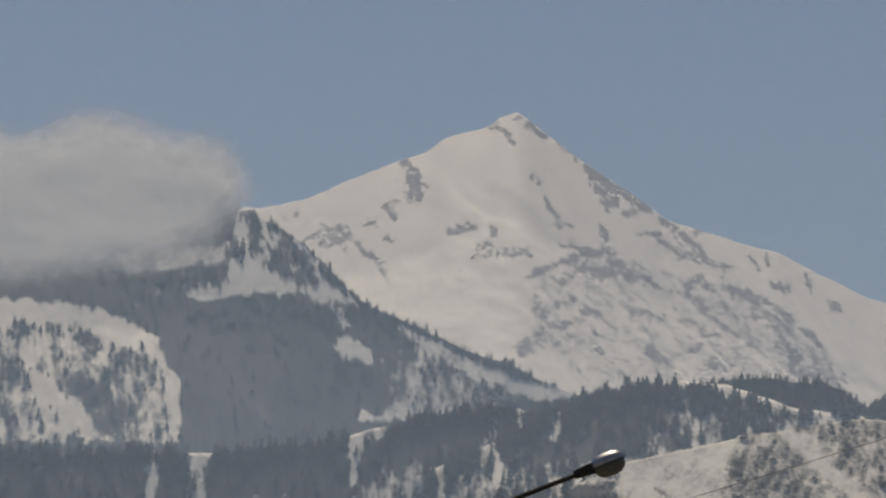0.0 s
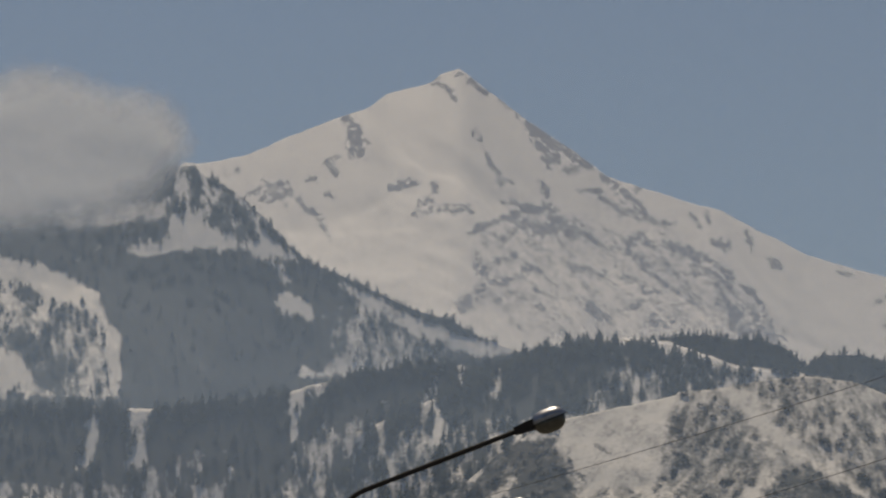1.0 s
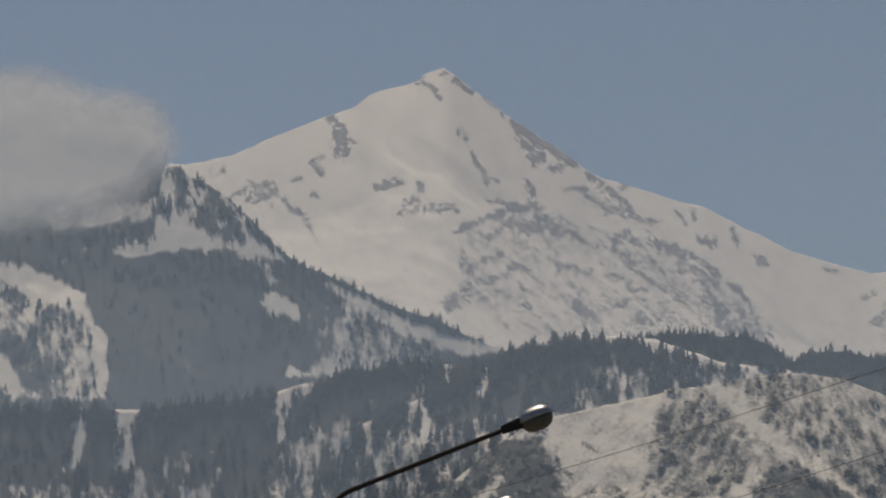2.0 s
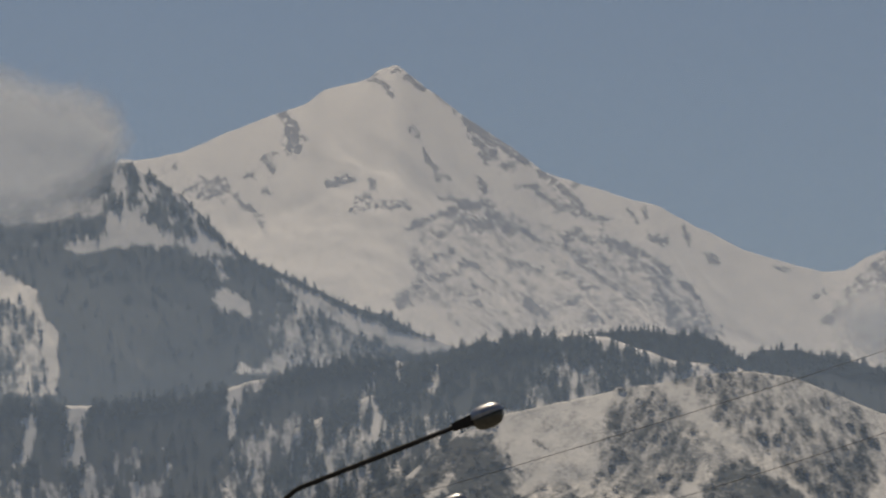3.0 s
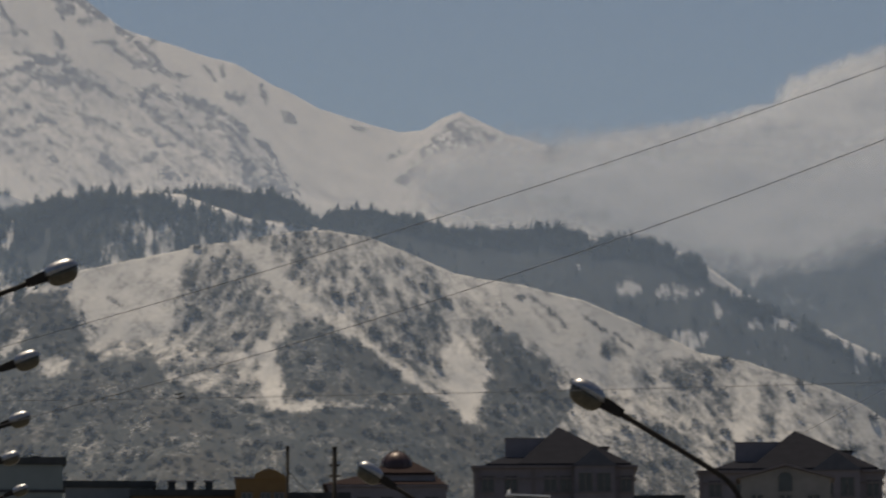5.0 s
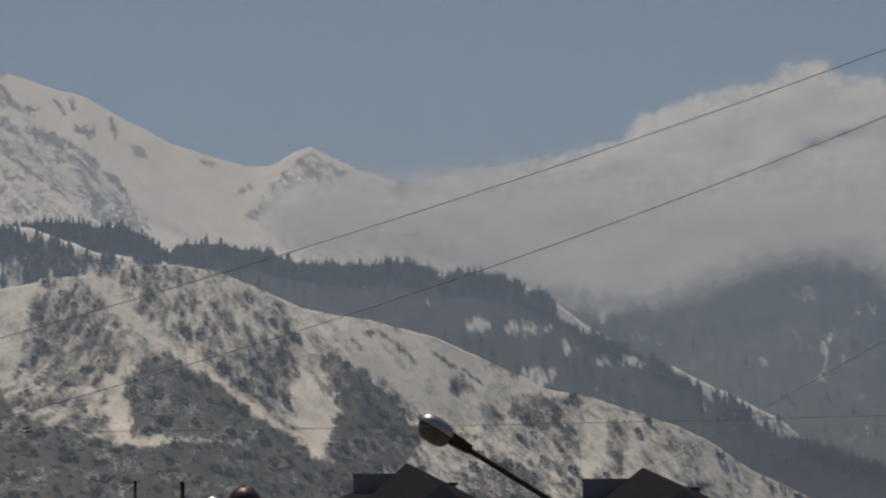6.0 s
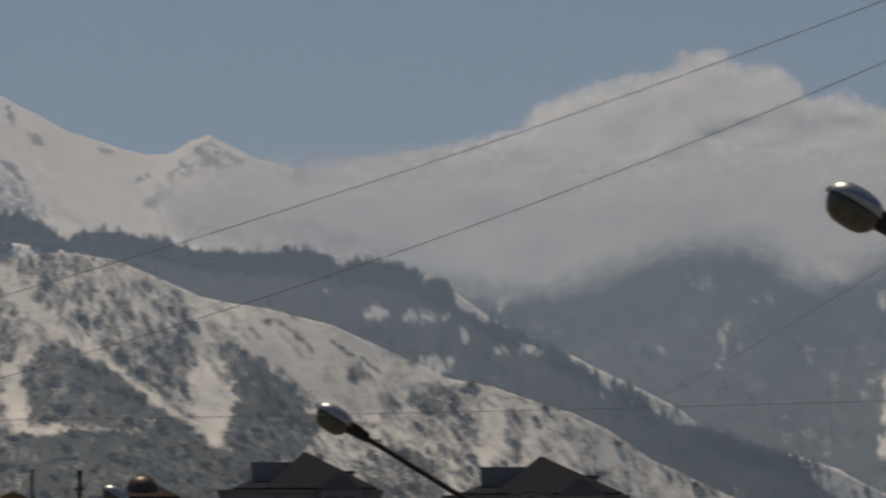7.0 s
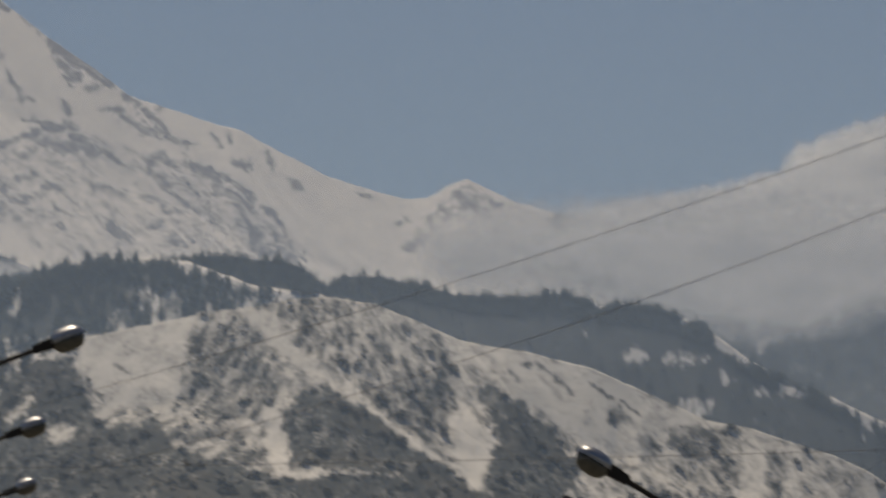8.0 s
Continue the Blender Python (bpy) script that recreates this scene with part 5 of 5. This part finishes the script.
teal_l, teal_r = [(-1.32, 3.18), (2.39, 3.18)]
flat_block("apartment_block", teal_l, teal_r, 300, 12, TEAL, TAR, "long teal flat-roofed apartment block with dark roof edge", "apartment building")
low_l, low_r = [(2.42, 2.85), (3.65, 2.85)]
flat_block("low_block", low_l, low_r, 340, 10, BLUEGREY, TAR, "low blue-grey flat-roofed block", "building")
och_l, och_r = [(3.36, 2.73), (4.79, 2.73)]
flat_block("low_building", och_l, och_r, 335, 9, DULL_OCHRE, TAR, "low dull ochre building with small chimneys", "building")
brn_l, brn_r = [(5.54, 2.69), (6.38, 2.69)]
flat_block("low_building", brn_l, brn_r, 345, 9, BROWN_WALL, TAR, "low brown flat-roofed building", "building")
oc2_l, oc2_r = [(10.42, 2.64), (11.07, 2.64)]
flat_block("low_building", oc2_l, oc2_r, 345, 8, DULL_OCHRE, TAR, "small ochre flat-roofed building between towers", "building", False)

# rooftop pieces that stand on the blocks
for (a, e), w, hgt in zip([(1.26, 3.24), (2.01, 3.23)], (0.5, 0.6), (0.45, 0.35)):
    base = EYE + 304 * math.tan(radians((teal_l[1] + teal_r[1]) / 2))
    hood = new("roof_vent")
    part("shaft", box(-w / 2, w / 2, -w / 2, w / 2, -0.02, hgt * 0.8, 0.03), TAR, hood)
    part("hood", box(-w * 0.7, w * 0.7, -w * 0.7, w * 0.7, hgt * 0.8, hgt, 0.03), WHITE, hood, "bright metal hood")
    zt = EYE + 300 * math.tan(radians((teal_l[1] + teal_r[1]) / 2))
    hood.matrix_basis = pose(304 * math.sin(radians(a)), 304 * math.cos(radians(a)), zt, 0, 0, -a)
    tagged(hood, "small roof vent with bright hood on the teal block", "vent", "roof vents")
for a, e in [(3.91, 2.78), (4.17, 2.78), (4.43, 2.78)]:
    ch = new("chimney")
    part("shaft", box(-0.32, 0.32, -0.3, 0.3, -0.02, 0.75, 0.03), TAR, ch)
    part("cap", box(-0.42, 0.42, -0.4, 0.4, 0.75, 0.87, 0.03), BROWN_WALL, ch)
    zt = EYE + 335 * math.tan(radians((och_l[1] + och_r[1]) / 2))
    ch.matrix_basis = pose(338 * math.sin(radians(a)), 338 * math.cos(radians(a)), zt, 0, 0, -a)
    tagged(ch, "short dark chimney on the low ochre roof", "chimney", "chimneys on the low roof")


def ochre_house(left, right, top, d):
    house = new("ochre_house")
    az = (left[0] + right[0]) / 2
    w = d * radians(right[0] - left[0])
    sh = EYE + d * math.tan(radians(left[1]))
    tp = EYE + d * math.tan(radians(top[1]))
    gx = d * radians(top[0] - az)
    part("wall", box(-w / 2, w / 2, 0, 9, 0, sh), OCHRE, house)
    g = [(gx - 1.15, sh), (gx - 1.15, sh + (tp - sh) * 0.45), (gx - 0.55, sh + (tp - sh) * 0.85), (gx, tp), (gx + 0.55, sh + (tp - sh) * 0.85), (gx + 1.15, sh + (tp - sh) * 0.45), (gx + 1.5, sh)]
    part("gable", prism(g, -0.12, 4), OCHRE, house, "curved ochre gable")
    part("coping", box(-w / 2 - 0.12, gx - 1.2, -0.15, 9.1, sh, sh + 0.16, 0.03), TRIM, house)
    for f in range(4):
        z = sh - 2.6 - 3 * f
        if z > 0.8:
            for x in (-w * 0.28, w * 0.08, w * 0.34):
                window(house, x, z, 0.9, 1.5, 0, TRIM)
    at_heading(house, az, d)
    return tagged(house, "ochre plastered house with a curved gable", "house")


yl, yr, yt = [(4.8, 2.88), (5.53, 2.88), (5.27, 3.02)]
ochre_house(yl, yr, yt, 330)


def mast(az, el, d, r, label, cross):
    """A pole whose top shows at that heading and height."""
    pole = new("mast")
    top = EYE + d * math.tan(radians(el))
    part("pole", tube([(0, 0, 0), (0, 0, top * 0.5), (0, 0, top)], [r * 1.25, r * 1.1, r], 12), STEEL, pole, smooth=True)
    part("cap", tube([(0, 0, top), (0, 0, top + 0.08)], r * 1.25, 12), STEEL, pole)
    if cross:
        for z in (top - 1.2, top - 1.9):
            part("crossarm", box(-r * 2.4, r * 2.4, -0.05, 0.05, z, z + 0.12, 0.02), STEEL, pole)
    pole.matrix_basis = pose(d * math.sin(radians(az)), d * math.cos(radians(az)), 0, 0, 0, -az)
    return tagged(pole, label, "mast", "masts among the roofs")


masts = [(5.53, 3.32), (6.19, 3.31)]
mast(*masts[0], 270, 0.10, "slim dark steel mast rising above the roofs", False)
mast(*masts[1], 270, 0.15, "thicker dark steel mast rising above the roofs", True)
guy = [(5.53, 3), (5.69, 2.82), (5.85, 2.67)]
gy = tube([spot(*p, 270) for p in guy] + [spot(guy[2][0] + 0.17, guy[2][1] - 0.17, 270)], 0.03, 6)
gm = bpy.data.meshes.new("guy_wire")
gy.to_mesh(gm)
gy.free()
gm.materials.append(WIRE)
tagged(new("guy_wire", gm), "dark stay wire running down from the slim mast", "wire")

# bright canopy on a low roof before the first tower
can = [(8.59, 2.65), (9.22, 2.63)]
canopy = new("roof_canopy")
cw = 300 * radians(can[1][0] - can[0][0])
ct = EYE + 300 * math.tan(radians(can[0][1]))
part("roof", prism([(-cw / 2, ct - 0.02), (cw / 2, ct - 0.16), (cw / 2, ct - 0.02), (-cw / 2, ct + 0.12)], 0, 2.4), WHITE, canopy, "sunlit white metal sheet")
part("wall", box(-cw / 2 + 0.1, cw / 2 - 0.1, 0.15, 2.2, 0, ct - 0.16), BROWN_WALL, canopy)
part("vent_pipe", tube([(-cw / 2 + 0.25, 0.5, ct), (-cw / 2 + 0.25, 0.5, ct + 0.4)], 0.13, 10), WHITE, canopy)
at_heading(canopy, (can[0][0] + can[1][0]) / 2, 300)
tagged(canopy, "small brown annex with bright white metal roof", "annex")
